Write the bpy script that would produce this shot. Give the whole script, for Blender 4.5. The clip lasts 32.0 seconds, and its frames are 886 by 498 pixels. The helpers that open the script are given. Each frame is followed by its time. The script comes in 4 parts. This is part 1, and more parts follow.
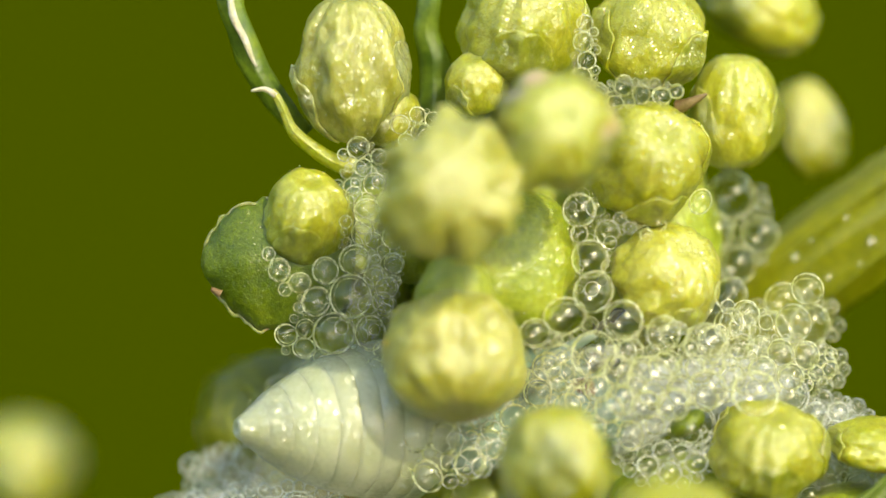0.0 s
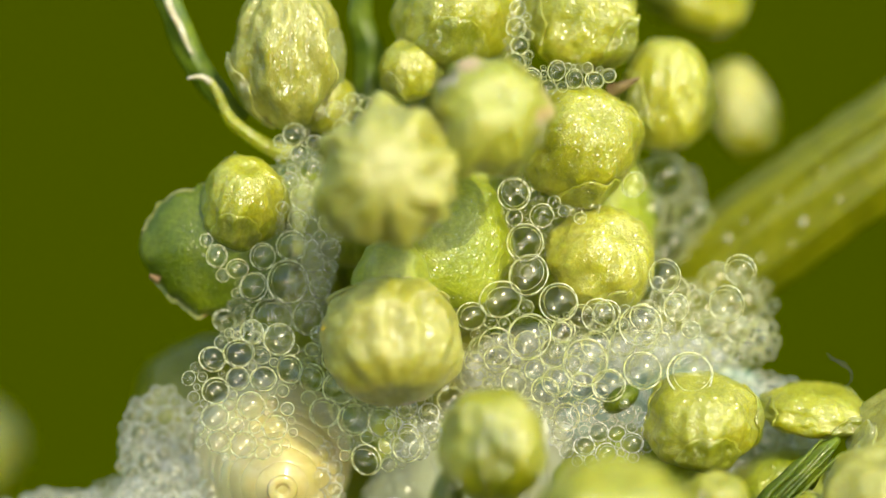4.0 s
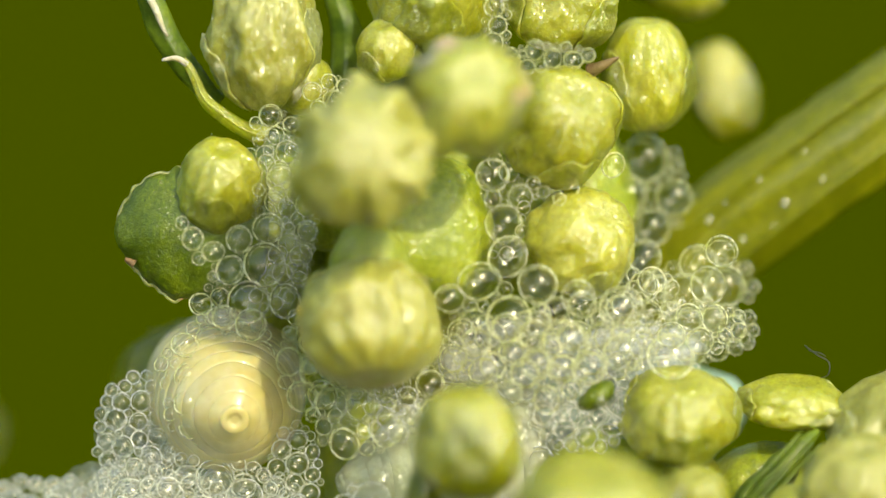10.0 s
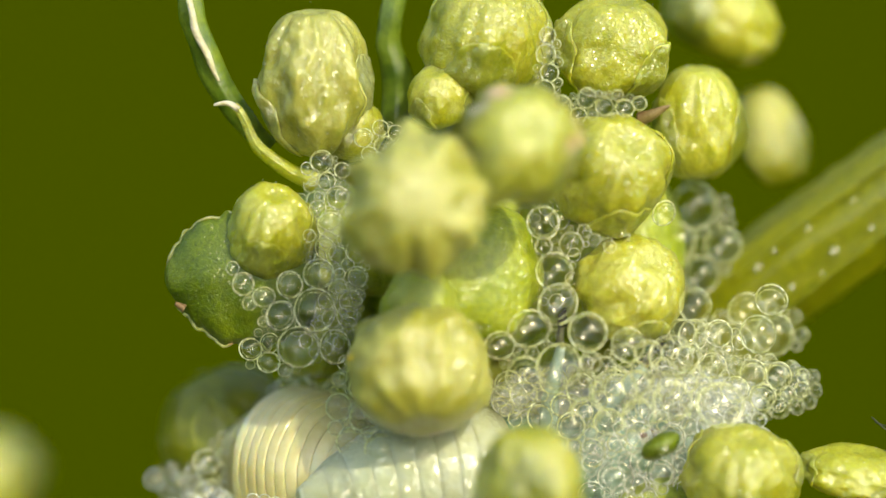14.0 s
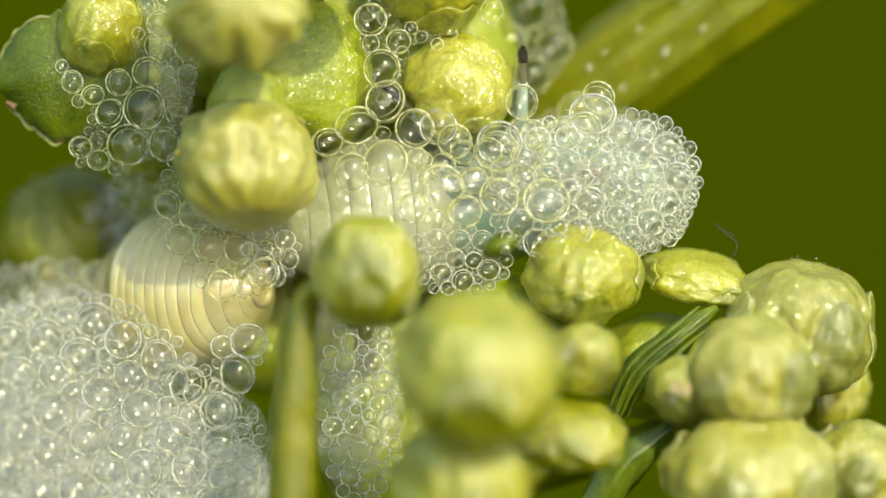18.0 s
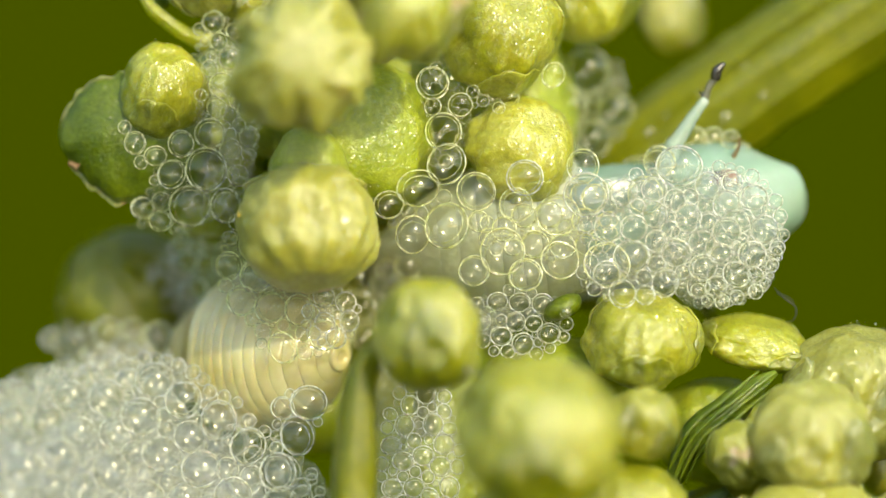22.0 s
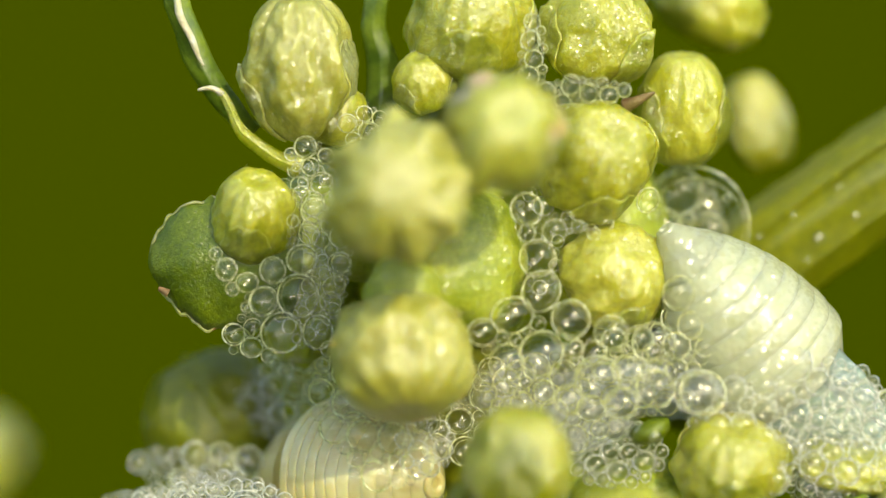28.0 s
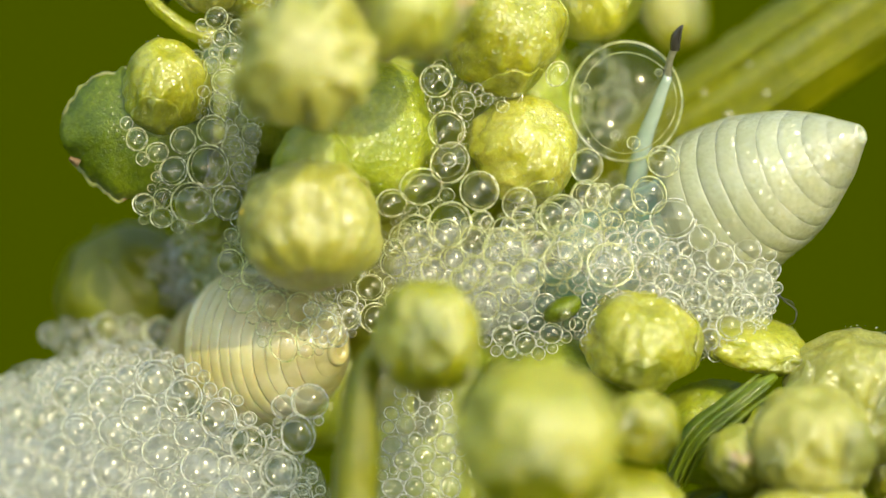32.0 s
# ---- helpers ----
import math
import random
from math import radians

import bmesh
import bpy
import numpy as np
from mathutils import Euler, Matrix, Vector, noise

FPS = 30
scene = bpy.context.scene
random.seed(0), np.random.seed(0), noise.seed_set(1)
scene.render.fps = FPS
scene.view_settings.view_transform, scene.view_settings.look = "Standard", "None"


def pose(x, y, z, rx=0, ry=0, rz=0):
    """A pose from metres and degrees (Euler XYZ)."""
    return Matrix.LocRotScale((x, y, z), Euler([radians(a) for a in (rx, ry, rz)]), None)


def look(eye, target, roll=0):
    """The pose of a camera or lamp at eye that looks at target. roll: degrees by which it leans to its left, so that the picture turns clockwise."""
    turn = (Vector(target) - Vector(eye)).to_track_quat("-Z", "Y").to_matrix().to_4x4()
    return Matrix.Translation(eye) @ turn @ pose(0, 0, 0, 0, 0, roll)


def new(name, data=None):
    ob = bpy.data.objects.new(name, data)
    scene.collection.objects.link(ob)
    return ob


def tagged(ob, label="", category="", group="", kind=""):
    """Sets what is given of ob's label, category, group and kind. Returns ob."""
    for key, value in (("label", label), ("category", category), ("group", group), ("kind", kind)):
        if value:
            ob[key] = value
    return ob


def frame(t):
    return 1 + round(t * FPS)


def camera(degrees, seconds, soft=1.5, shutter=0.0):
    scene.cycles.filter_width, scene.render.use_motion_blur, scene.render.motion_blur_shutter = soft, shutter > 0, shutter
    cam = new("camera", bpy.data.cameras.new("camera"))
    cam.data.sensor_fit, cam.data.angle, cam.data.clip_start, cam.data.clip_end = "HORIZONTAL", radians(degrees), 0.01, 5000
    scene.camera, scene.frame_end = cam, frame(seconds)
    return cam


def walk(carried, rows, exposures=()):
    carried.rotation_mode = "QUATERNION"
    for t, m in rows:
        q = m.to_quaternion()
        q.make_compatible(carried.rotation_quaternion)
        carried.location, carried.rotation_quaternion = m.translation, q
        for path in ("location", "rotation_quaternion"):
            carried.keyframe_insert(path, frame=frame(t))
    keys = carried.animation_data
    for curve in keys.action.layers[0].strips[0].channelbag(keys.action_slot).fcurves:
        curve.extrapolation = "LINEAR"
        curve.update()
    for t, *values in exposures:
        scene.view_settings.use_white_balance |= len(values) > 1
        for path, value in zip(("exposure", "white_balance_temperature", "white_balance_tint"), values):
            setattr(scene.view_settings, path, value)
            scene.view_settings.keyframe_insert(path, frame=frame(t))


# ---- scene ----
# A sprig of flower buds wrapped in spittlebug froth, in close-up. One unit is a metre; MM turns millimetres into metres.
MM = 0.001
cam = camera(8.97, 32.0)
cam.data.dof.use_dof = True
cam.data.dof.focus_distance = 0.1
cam.data.dof.aperture_fstop = 33
walk(cam, [
    (0.0, pose(0.000006, -0.099870, -0.000813, 90.519, -0.404, 0.652)),
    (0.5, pose(0.000225, -0.099793, -0.000941, 90.504, -0.386, 0.604)),
    (1.0, pose(0.000152, -0.099740, -0.000988, 90.508, -0.262, 0.531)),
    (1.5, pose(0.000289, -0.099996, -0.000891, 90.463, -0.166, 0.439)),
    (2.0, pose(0.000196, -0.100713, -0.000906, 90.382, -0.095, 0.312)),
    (2.5, pose(0.000189, -0.101264, -0.001054, 90.331, -0.106, 0.253)),
    (4.5, pose(-0.000337, -0.100674, -0.000036, 89.961, 0.154, -0.239)),
    (5.0, pose(-0.000008, -0.100975, -0.000492, 89.970, 0.100, -0.250)),
    (5.5, pose(0.000228, -0.101156, -0.000787, 89.952, 0.130, -0.159)),
    (6.0, pose(-0.000004, -0.100928, 0.000006, 90.000, 0.000, -0.000)),
    (6.5, pose(-0.000394, -0.100490, 0.000509, 89.964, 0.060, -0.104)),
    (7.0, pose(-0.000043, -0.100101, 0.000145, 89.900, 0.215, -0.190)),
    (7.5, pose(-0.000115, -0.100715, -0.000362, 89.861, 0.320, -0.265)),
    (8.0, pose(0.000059, -0.100339, -0.000470, 89.846, 0.436, -0.248)),
    (8.5, pose(0.000223, -0.099983, -0.000650, 89.871, 0.417, -0.210)),
    (9.0, pose(0.000289, -0.099770, -0.000902, 89.928, 0.377, -0.164)),
    (9.5, pose(0.000379, -0.099774, -0.000970, 90.038, 0.414, -0.094)),
    (10.0, pose(0.000252, -0.099778, -0.000814, 90.179, 0.371, -0.076)),
    (10.5, pose(-0.000112, -0.099860, -0.000672, 90.292, 0.421, -0.126)),
    (11.0, pose(-0.000630, -0.099822, -0.000569, 90.395, 0.517, -0.228)),
    (11.5, pose(-0.000750, -0.099826, -0.000566, 90.428, 0.505, -0.298)),
    (12.0, pose(-0.001015, -0.099780, -0.000338, 90.446, 0.418, -0.295)),
    (12.5, pose(-0.001009, -0.099810, -0.000319, 90.472, 0.312, -0.251)),
    (13.0, pose(-0.000685, -0.099817, -0.000511, 90.462, 0.138, -0.180)),
    (13.5, pose(-0.000733, -0.099832, -0.000176, 90.378, 0.022, -0.118)),
    (15.5, pose(0.000246, -0.099998, -0.000003, 89.782, -0.127, -0.051)),
    (16.0, pose(0.000490, -0.100062, -0.000324, 89.732, -0.168, -0.065)),
    (16.5, pose(0.000801, -0.100153, -0.000721, 89.705, -0.159, -0.079)),
    (17.0, pose(0.001419, -0.100347, -0.001402, 89.658, -0.062, -0.090)),
    (17.5, pose(0.002089, -0.100297, -0.002248, 89.672, 0.066, -0.087)),
    (18.0, pose(0.002498, -0.100359, -0.002769, 89.716, 0.084, -0.023)),
    (18.5, pose(0.002719, -0.100405, -0.002937, 89.768, -0.043, 0.047)),
    (19.0, pose(0.002449, -0.100464, -0.002504, 89.820, -0.278, 0.148)),
    (19.5, pose(0.002164, -0.100588, -0.001988, 89.871, -0.397, 0.290)),
    (20.0, pose(0.002351, -0.100592, -0.002169, 89.933, -0.396, 0.381)),
    (20.5, pose(0.002599, -0.100673, -0.002433, 89.991, -0.367, 0.415)),
    (21.0, pose(0.002698, -0.100636, -0.002692, 90.038, -0.337, 0.420)),
    (21.5, pose(0.002503, -0.100630, -0.002684, 90.092, -0.377, 0.414)),
    (22.0, pose(0.002107, -0.100628, -0.002454, 90.173, -0.322, 0.367)),
    (22.5, pose(0.001972, -0.100577, -0.002553, 90.221, -0.231, 0.258)),
    (23.0, pose(0.001995, -0.100378, -0.002886, 90.197, -0.197, 0.121)),
    (23.5, pose(0.001880, -0.100339, -0.002906, 90.193, -0.078, 0.052)),
    (24.0, pose(0.001858, -0.100382, -0.002809, 90.222, 0.095, 0.042)),
    (24.5, pose(0.001645, -0.100474, -0.002516, 90.219, 0.125, 0.066)),
    (26.5, pose(0.002011, -0.100274, -0.002116, 89.749, -0.090, 0.065)),
    (27.0, pose(0.001456, -0.100214, -0.001279, 89.697, -0.148, 0.126)),
    (27.5, pose(0.000547, -0.099962, 0.000077, 89.635, -0.242, 0.175)),
    (28.0, pose(0.000100, -0.099783, 0.000829, 89.570, -0.279, 0.179)),
    (28.5, pose(0.000530, -0.099893, 0.000592, 89.430, -0.209, 0.192)),
    (29.0, pose(0.000510, -0.099987, 0.000302, 89.361, -0.195, 0.143)),
    (29.5, pose(0.000132, -0.100034, 0.000498, 89.349, -0.246, 0.091)),
    (30.0, pose(0.000451, -0.100044, 0.000008, 89.405, -0.306, 0.056)),
    (30.5, pose(0.000586, -0.100196, -0.000298, 89.540, -0.491, 0.028)),
    (31.0, pose(0.000503, -0.100102, -0.000425, 89.668, -0.649, 0.053)),
    (31.5, pose(0.000845, -0.100134, -0.000954, 89.728, -0.693, 0.037)),
    (32.0, pose(0.001425, -0.100241, -0.001683, 89.720, -0.717, 0.007)),
], exposures=[(0, 1.28, 7200, 6), (1.2, 1.26, 7200, 6), (2.5, 1.18, 7200, 6), (4.5, 1.15, 7200, 6), (32, 1.14, 7200, 6)])

# ---- light ----
SUN = Vector((0.38, -0.78, 0.50)).normalized()
world = bpy.data.worlds.new("world")
scene.world = world
world.use_nodes = True
sky = world.node_tree.nodes.new("ShaderNodeTexSky")
sky.sky_type, sky.sun_disc = "NISHITA", False
sky.sun_elevation, sky.sun_rotation = math.asin(SUN.z), math.atan2(SUN.x, SUN.y)
background = world.node_tree.nodes["Background"]
world.node_tree.links.new(sky.outputs[0], background.inputs[0])
background.inputs[1].default_value = 0.15
sun = new("sun", bpy.data.lights.new("sun", "SUN"))
sun.data.energy, sun.data.angle, sun.data.color = 1.42, radians(0.5), (1.0, 0.93, 0.66)
sun.matrix_world = look(SUN * 2, (0, 0, 0))
scene.cycles.transparent_max_bounces = 24


# ---- materials ----
def material(name, base, rough=0.4, vary=(), grain=9000, bump=0.0, bump_size=0.00003, sss=0.0, radius=(1, 0.8, 0.3), depth=0.0004, spec=0.5,
             spots=None, coat=0.0, cells=0.0, pits=24000, mottle=(0.66, 0.69, 0.45, 1), facet=46000, scar=None):
    """A plant or animal surface: two scales of colour change, fine relief, and light that soaks in."""
    m = bpy.data.materials.new(name)
    m.use_nodes = True
    nt, b = m.node_tree, m.node_tree.nodes["Principled BSDF"]
    add = lambda kind: nt.nodes.new(kind)
    tex = add("ShaderNodeTexCoord")
    wide, fine = add("ShaderNodeTexNoise"), add("ShaderNodeTexNoise")
    wide.inputs["Scale"].default_value, wide.inputs["Detail"].default_value = grain / 8, 4
    fine.inputs["Scale"].default_value, fine.inputs["Detail"].default_value = grain, 5
    for n in (wide, fine):
        nt.links.new(tex.outputs["Object"], n.inputs["Vector"])
    ramp = add("ShaderNodeValToRGB")
    lo, hi = (vary or (base, base))
    ramp.color_ramp.elements[0].position, ramp.color_ramp.elements[1].position = 0.33, 0.68
    ramp.color_ramp.elements[0].color, ramp.color_ramp.elements[1].color = (*lo, 1), (*hi, 1)
    nt.links.new(wide.outputs["Fac"], ramp.inputs["Fac"])
    mix = add("ShaderNodeMix")
    mix.data_type, mix.blend_type = "RGBA", "MULTIPLY"
    speck = add("ShaderNodeValToRGB")
    speck.color_ramp.elements[0].position, speck.color_ramp.elements[1].position = 0.3, 0.65
    speck.color_ramp.elements[0].color, speck.color_ramp.elements[1].color = mottle, (1, 1, 1, 1)
    nt.links.new(fine.outputs["Fac"], speck.inputs["Fac"])
    mix.inputs["Factor"].default_value = 0.8
    nt.links.new(ramp.outputs["Color"], mix.inputs[6])
    nt.links.new(speck.outputs["Color"], mix.inputs[7])
    colour = mix.outputs[2]
    hue, info, span = add("ShaderNodeHueSaturation"), add("ShaderNodeObjectInfo"), add("ShaderNodeMapRange")
    span.inputs["To Min"].default_value, span.inputs["To Max"].default_value = 0.88, 1.1
    nt.links.new(info.outputs["Random"], span.inputs["Value"])
    nt.links.new(span.outputs["Result"], hue.inputs["Value"])
    nt.links.new(colour, hue.inputs["Color"])
    colour = hue.outputs["Color"]
    if spots:
        blot, cut, blend = add("ShaderNodeTexNoise"), add("ShaderNodeMapRange"), add("ShaderNodeMix")
        blot.inputs["Scale"].default_value = spots[1]
        cut.inputs["From Min"].default_value, cut.inputs["From Max"].default_value = spots[2], spots[2] + 0.1
        blend.data_type = "RGBA"
        blend.inputs[7].default_value = (*spots[0], 1)
        nt.links.new(tex.outputs["Object"], blot.inputs["Vector"])
        nt.links.new(blot.outputs["Fac"], cut.inputs["Value"])
        nt.links.new(cut.outputs["Result"], blend.inputs["Factor"])
        nt.links.new(colour, blend.inputs[6])
        colour = blend.outputs[2]
    if scar:
        # one dry patch of its own shape
        tint, centre, reach = scar
        away, ragged, cut, blend = add("ShaderNodeVectorMath"), add("ShaderNodeMath"), add("ShaderNodeMapRange"), add("ShaderNodeMix")
        away.operation, ragged.operation = "DISTANCE", "MULTIPLY_ADD"
        away.inputs[1].default_value = centre
        ragged.inputs[1].default_value = reach * 1.6
        cut.inputs["From Min"].default_value, cut.inputs["From Max"].default_value = reach * 1.9, reach * 1.2
        blend.data_type = "RGBA"
        blend.inputs[7].default_value = (*tint, 1)
        nt.links.new(tex.outputs["Object"], away.inputs[0])
        nt.links.new(fine.outputs["Fac"], ragged.inputs[0])
        nt.links.new(away.outputs["Value"], ragged.inputs[2])
        nt.links.new(ragged.outputs["Value"], cut.inputs["Value"])
        nt.links.new(cut.outputs["Result"], blend.inputs["Factor"])
        nt.links.new(colour, blend.inputs[6])
        colour = blend.outputs[2]
    nt.links.new(colour, b.inputs["Base Color"])
    b.inputs["Roughness"].default_value = rough
    b.inputs["Specular IOR Level"].default_value = spec
    b.inputs["Coat Weight"].default_value, b.inputs["Coat Roughness"].default_value = coat, 0.10
    if sss:
        b.inputs["Subsurface Weight"].default_value = sss
        b.inputs["Subsurface Radius"].default_value = radius
        b.inputs["Subsurface Scale"].default_value = depth
    if bump:
        rel = add("ShaderNodeBump")
        rel.inputs["Strength"].default_value, rel.inputs["Distance"].default_value = bump, bump_size
        nt.links.new(fine.outputs["Fac"], rel.inputs["Height"])
        if cells:
            # tiny swollen cells, which sparkle when wet
            cell = add("ShaderNodeTexVoronoi")
            cell.inputs["Scale"].default_value = pits
            nt.links.new(tex.outputs["Object"], cell.inputs["Vector"])
            skin = add("ShaderNodeBump")
            skin.inputs["Strength"].default_value, skin.inputs["Distance"].default_value = 0.35 * cells, 0.7 / pits
            skin.invert = True
            nt.links.new(cell.outputs["Distance"], skin.inputs["Height"])
            nt.links.new(skin.outputs["Normal"], rel.inputs["Normal"])
        nt.links.new(rel.outputs["Normal"], b.inputs["Normal"])
        if coat and cells:
            # flat facets of a wet, grainy skin: each one glints on its own
            grit, off, size, face, add_up, unit = [add("ShaderNode" + k) for k in ("TexVoronoi", "VectorMath", "VectorMath", "NewGeometry", "VectorMath", "VectorMath")]
            grit.inputs["Scale"].default_value = facet
            off.operation, size.operation, add_up.operation, unit.operation = "SUBTRACT", "SCALE", "ADD", "NORMALIZE"
            off.inputs[1].default_value, size.inputs["Scale"].default_value = (0.5, 0.5, 0.5), 0.95
            nt.links.new(tex.outputs["Object"], grit.inputs["Vector"])
            nt.links.new(grit.outputs["Color"], off.inputs[0])
            nt.links.new(off.outputs["Vector"], size.inputs[0])
            nt.links.new(size.outputs["Vector"], add_up.inputs[0])
            nt.links.new(face.outputs["Normal"], add_up.inputs[1])
            nt.links.new(add_up.outputs["Vector"], unit.inputs[0])
            nt.links.new(unit.outputs["Vector"], b.inputs["Coat Normal"])
            b.inputs["Coat Roughness"].default_value, b.inputs["Coat IOR"].default_value = 0.25, 2.0
    return m


BUD = material("bud_skin", (0.55, 0.52, 0.03), 0.40, ((0.360, 0.381, 0.007), (0.495, 0.487, 0.037)), 10000, 0.6, 0.00002, 0.8, depth=0.0008, coat=0.9, cells=1.0, spec=0.28)
BUD_PALE = material("pale_bud_skin", (0.6, 0.58, 0.15), 0.40, ((0.345, 0.346, 0.040), (0.431, 0.424, 0.103)), 10000, 0.6, 0.00002, 0.8, depth=0.0008, coat=0.8, cells=0.9, spec=0.28)
BUD_CREAM = material("cream_bud_skin", (0.6, 0.58, 0.15), 0.40, ((0.360, 0.354, 0.040), (0.438, 0.424, 0.097)), 10000, 0.6, 0.00002, 0.8, depth=0.0008, coat=0.8, cells=0.9, spec=0.28,
                     scar=((0.42, 0.24, 0.10), (0.00018, -0.00045, 0.00086), 0.00022))
BUD_PINK = material("pinkish_bud_skin", (0.5, 0.5, 0.06), 0.40, ((0.337, 0.362, 0.024), (0.415, 0.424, 0.059)), 12000, 0.6, 0.00002, 0.8, depth=0.0008, spots=((0.60, 0.42, 0.24), 900, 0.58), coat=0.8, cells=0.9, spec=0.28)
BUD_BRIGHT = material("bright_bud_skin", (0.7, 0.66, 0.08), 0.38, ((0.468, 0.469, 0.022), (0.576, 0.566, 0.081)), 10000, 0.6, 0.00002, 0.8, depth=0.0008, coat=1.0, cells=1.0, spec=0.28)
BUD_OLIVE = material("olive_bud_skin", (0.42, 0.45, 0.02), 0.40, ((0.297, 0.319, 0.004), (0.432, 0.425, 0.021)), 9000, 0.6, 0.00002, 0.8, depth=0.0008, coat=0.9, cells=0.9, spec=0.28)
GREEN = material("green_bract_skin", (0.3, 0.38, 0.04), 0.42, ((0.26, 0.33, 0.008), (0.38, 0.43, 0.030)), 12000, 0.6, 0.00002, 0.7, depth=0.0006, coat=0.5, cells=1.0, spec=0.3)
LEAF = material("leaf_green", (0.14, 0.24, 0.02), 0.42, ((0.06, 0.11, 0.002), (0.15, 0.20, 0.005)), 12000, 0.6, 0.00003, 0.3, coat=0.2, spots=((0.30, 0.38, 0.10), 1800, 0.66), cells=0.9, spec=0.3)
LEAF_RIM = material("leaf_rim", (0.4, 0.42, 0.15), 0.45, ((0.26, 0.30, 0.06), (0.50, 0.46, 0.22)), 14000, 0.5, sss=0.4, spots=((0.42, 0.16, 0.08), 1500, 0.62), coat=0.5)
LEAF_DARK = material("dark_leaf_green", (0.05, 0.1, 0.015), 0.35, ((0.05, 0.10, 0.006), (0.17, 0.24, 0.02)), 12000, 0.6, 0.00003, 0.2, coat=0.3)
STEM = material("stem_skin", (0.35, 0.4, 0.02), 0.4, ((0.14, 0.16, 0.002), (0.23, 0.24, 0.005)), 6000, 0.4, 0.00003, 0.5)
TIP = material("dry_tip", (0.45, 0.3, 0.15), 0.5, ((0.14, 0.055, 0.025), (0.30, 0.22, 0.10)), 12000, 0.5)
PALE_TIP = material("pale_dry_tip", (0.6, 0.55, 0.4), 0.4, ((0.5, 0.42, 0.28), (0.75, 0.72, 0.6)), 12000, 0.5, sss=0.3)
CREAM = material("abdomen_skin", (0.8, 0.8, 0.6), 0.3, ((0.41, 0.44, 0.27), (0.53, 0.55, 0.37)), 2500, 0.35, 0.00003, 0.8, (1, 0.9, 0.6), depth=0.0005, coat=0.6, cells=0.4, pits=9000, facet=16000, mottle=(0.88, 0.90, 0.82, 1))
YELLOW = material("yellow_abdomen_skin", (0.75, 0.66, 0.3), 0.3, ((0.55, 0.47, 0.17), (0.66, 0.61, 0.35)), 5000, 0.3, 0.00002, 0.5, (1, 0.65, 0.18), depth=0.0004, coat=0.6, mottle=(0.92, 0.90, 0.80, 1))
GROOVE = material("groove_skin", (0.6, 0.5, 0.2), 0.35, ((0.34, 0.26, 0.05), (0.48, 0.38, 0.12)), 5000, 0.2, 0.00002, 0.5, (1, 0.7, 0.25))
AQUA = material("aqua_skin", (0.5, 0.75, 0.58), 0.25, ((0.17, 0.31, 0.25), (0.29, 0.40, 0.31)), 2600, 0.35, 0.00004, 1.0, (0.8, 1, 0.8), depth=0.0009, coat=0.4, mottle=(0.92, 0.93, 0.88, 1))
LIMB = material("limb_skin", (0.5, 0.66, 0.55), 0.25, ((0.26, 0.35, 0.30), (0.38, 0.46, 0.38)), 6000, 0.2, 0.00002, 0.7, (0.8, 1, 0.9), coat=0.5, mottle=(0.92, 0.93, 0.88, 1))
EYE = material("eye_red", (0.12, 0.02, 0.02), 0.12, ((0.012, 0.004, 0.01), (0.14, 0.03, 0.012)), 2500, coat=0.8)
EYE_RIM = material("eye_rim", (0.4, 0.15, 0.05), 0.3, ((0.16, 0.05, 0.02), (0.30, 0.14, 0.08)), 4000, sss=0.5)
FOOT = material("foot_skin", (0.2, 0.2, 0.15), 0.3, ((0.10, 0.10, 0.07), (0.28, 0.28, 0.2)), 9000, coat=0.5)
CLAW = material("dark_claw", (0.02, 0.018, 0.015), 0.25, ((0.012, 0.012, 0.01), (0.05, 0.045, 0.04)), 9000, coat=0.5)
POLLEN = material("pollen_yellow", (0.8, 0.5, 0.02), 0.5, ((0.7, 0.42, 0.02), (0.85, 0.58, 0.04)), 30000, 0.6)
DARK_HAIR = material("dark_fibre", (0.03, 0.03, 0.03), 0.4)


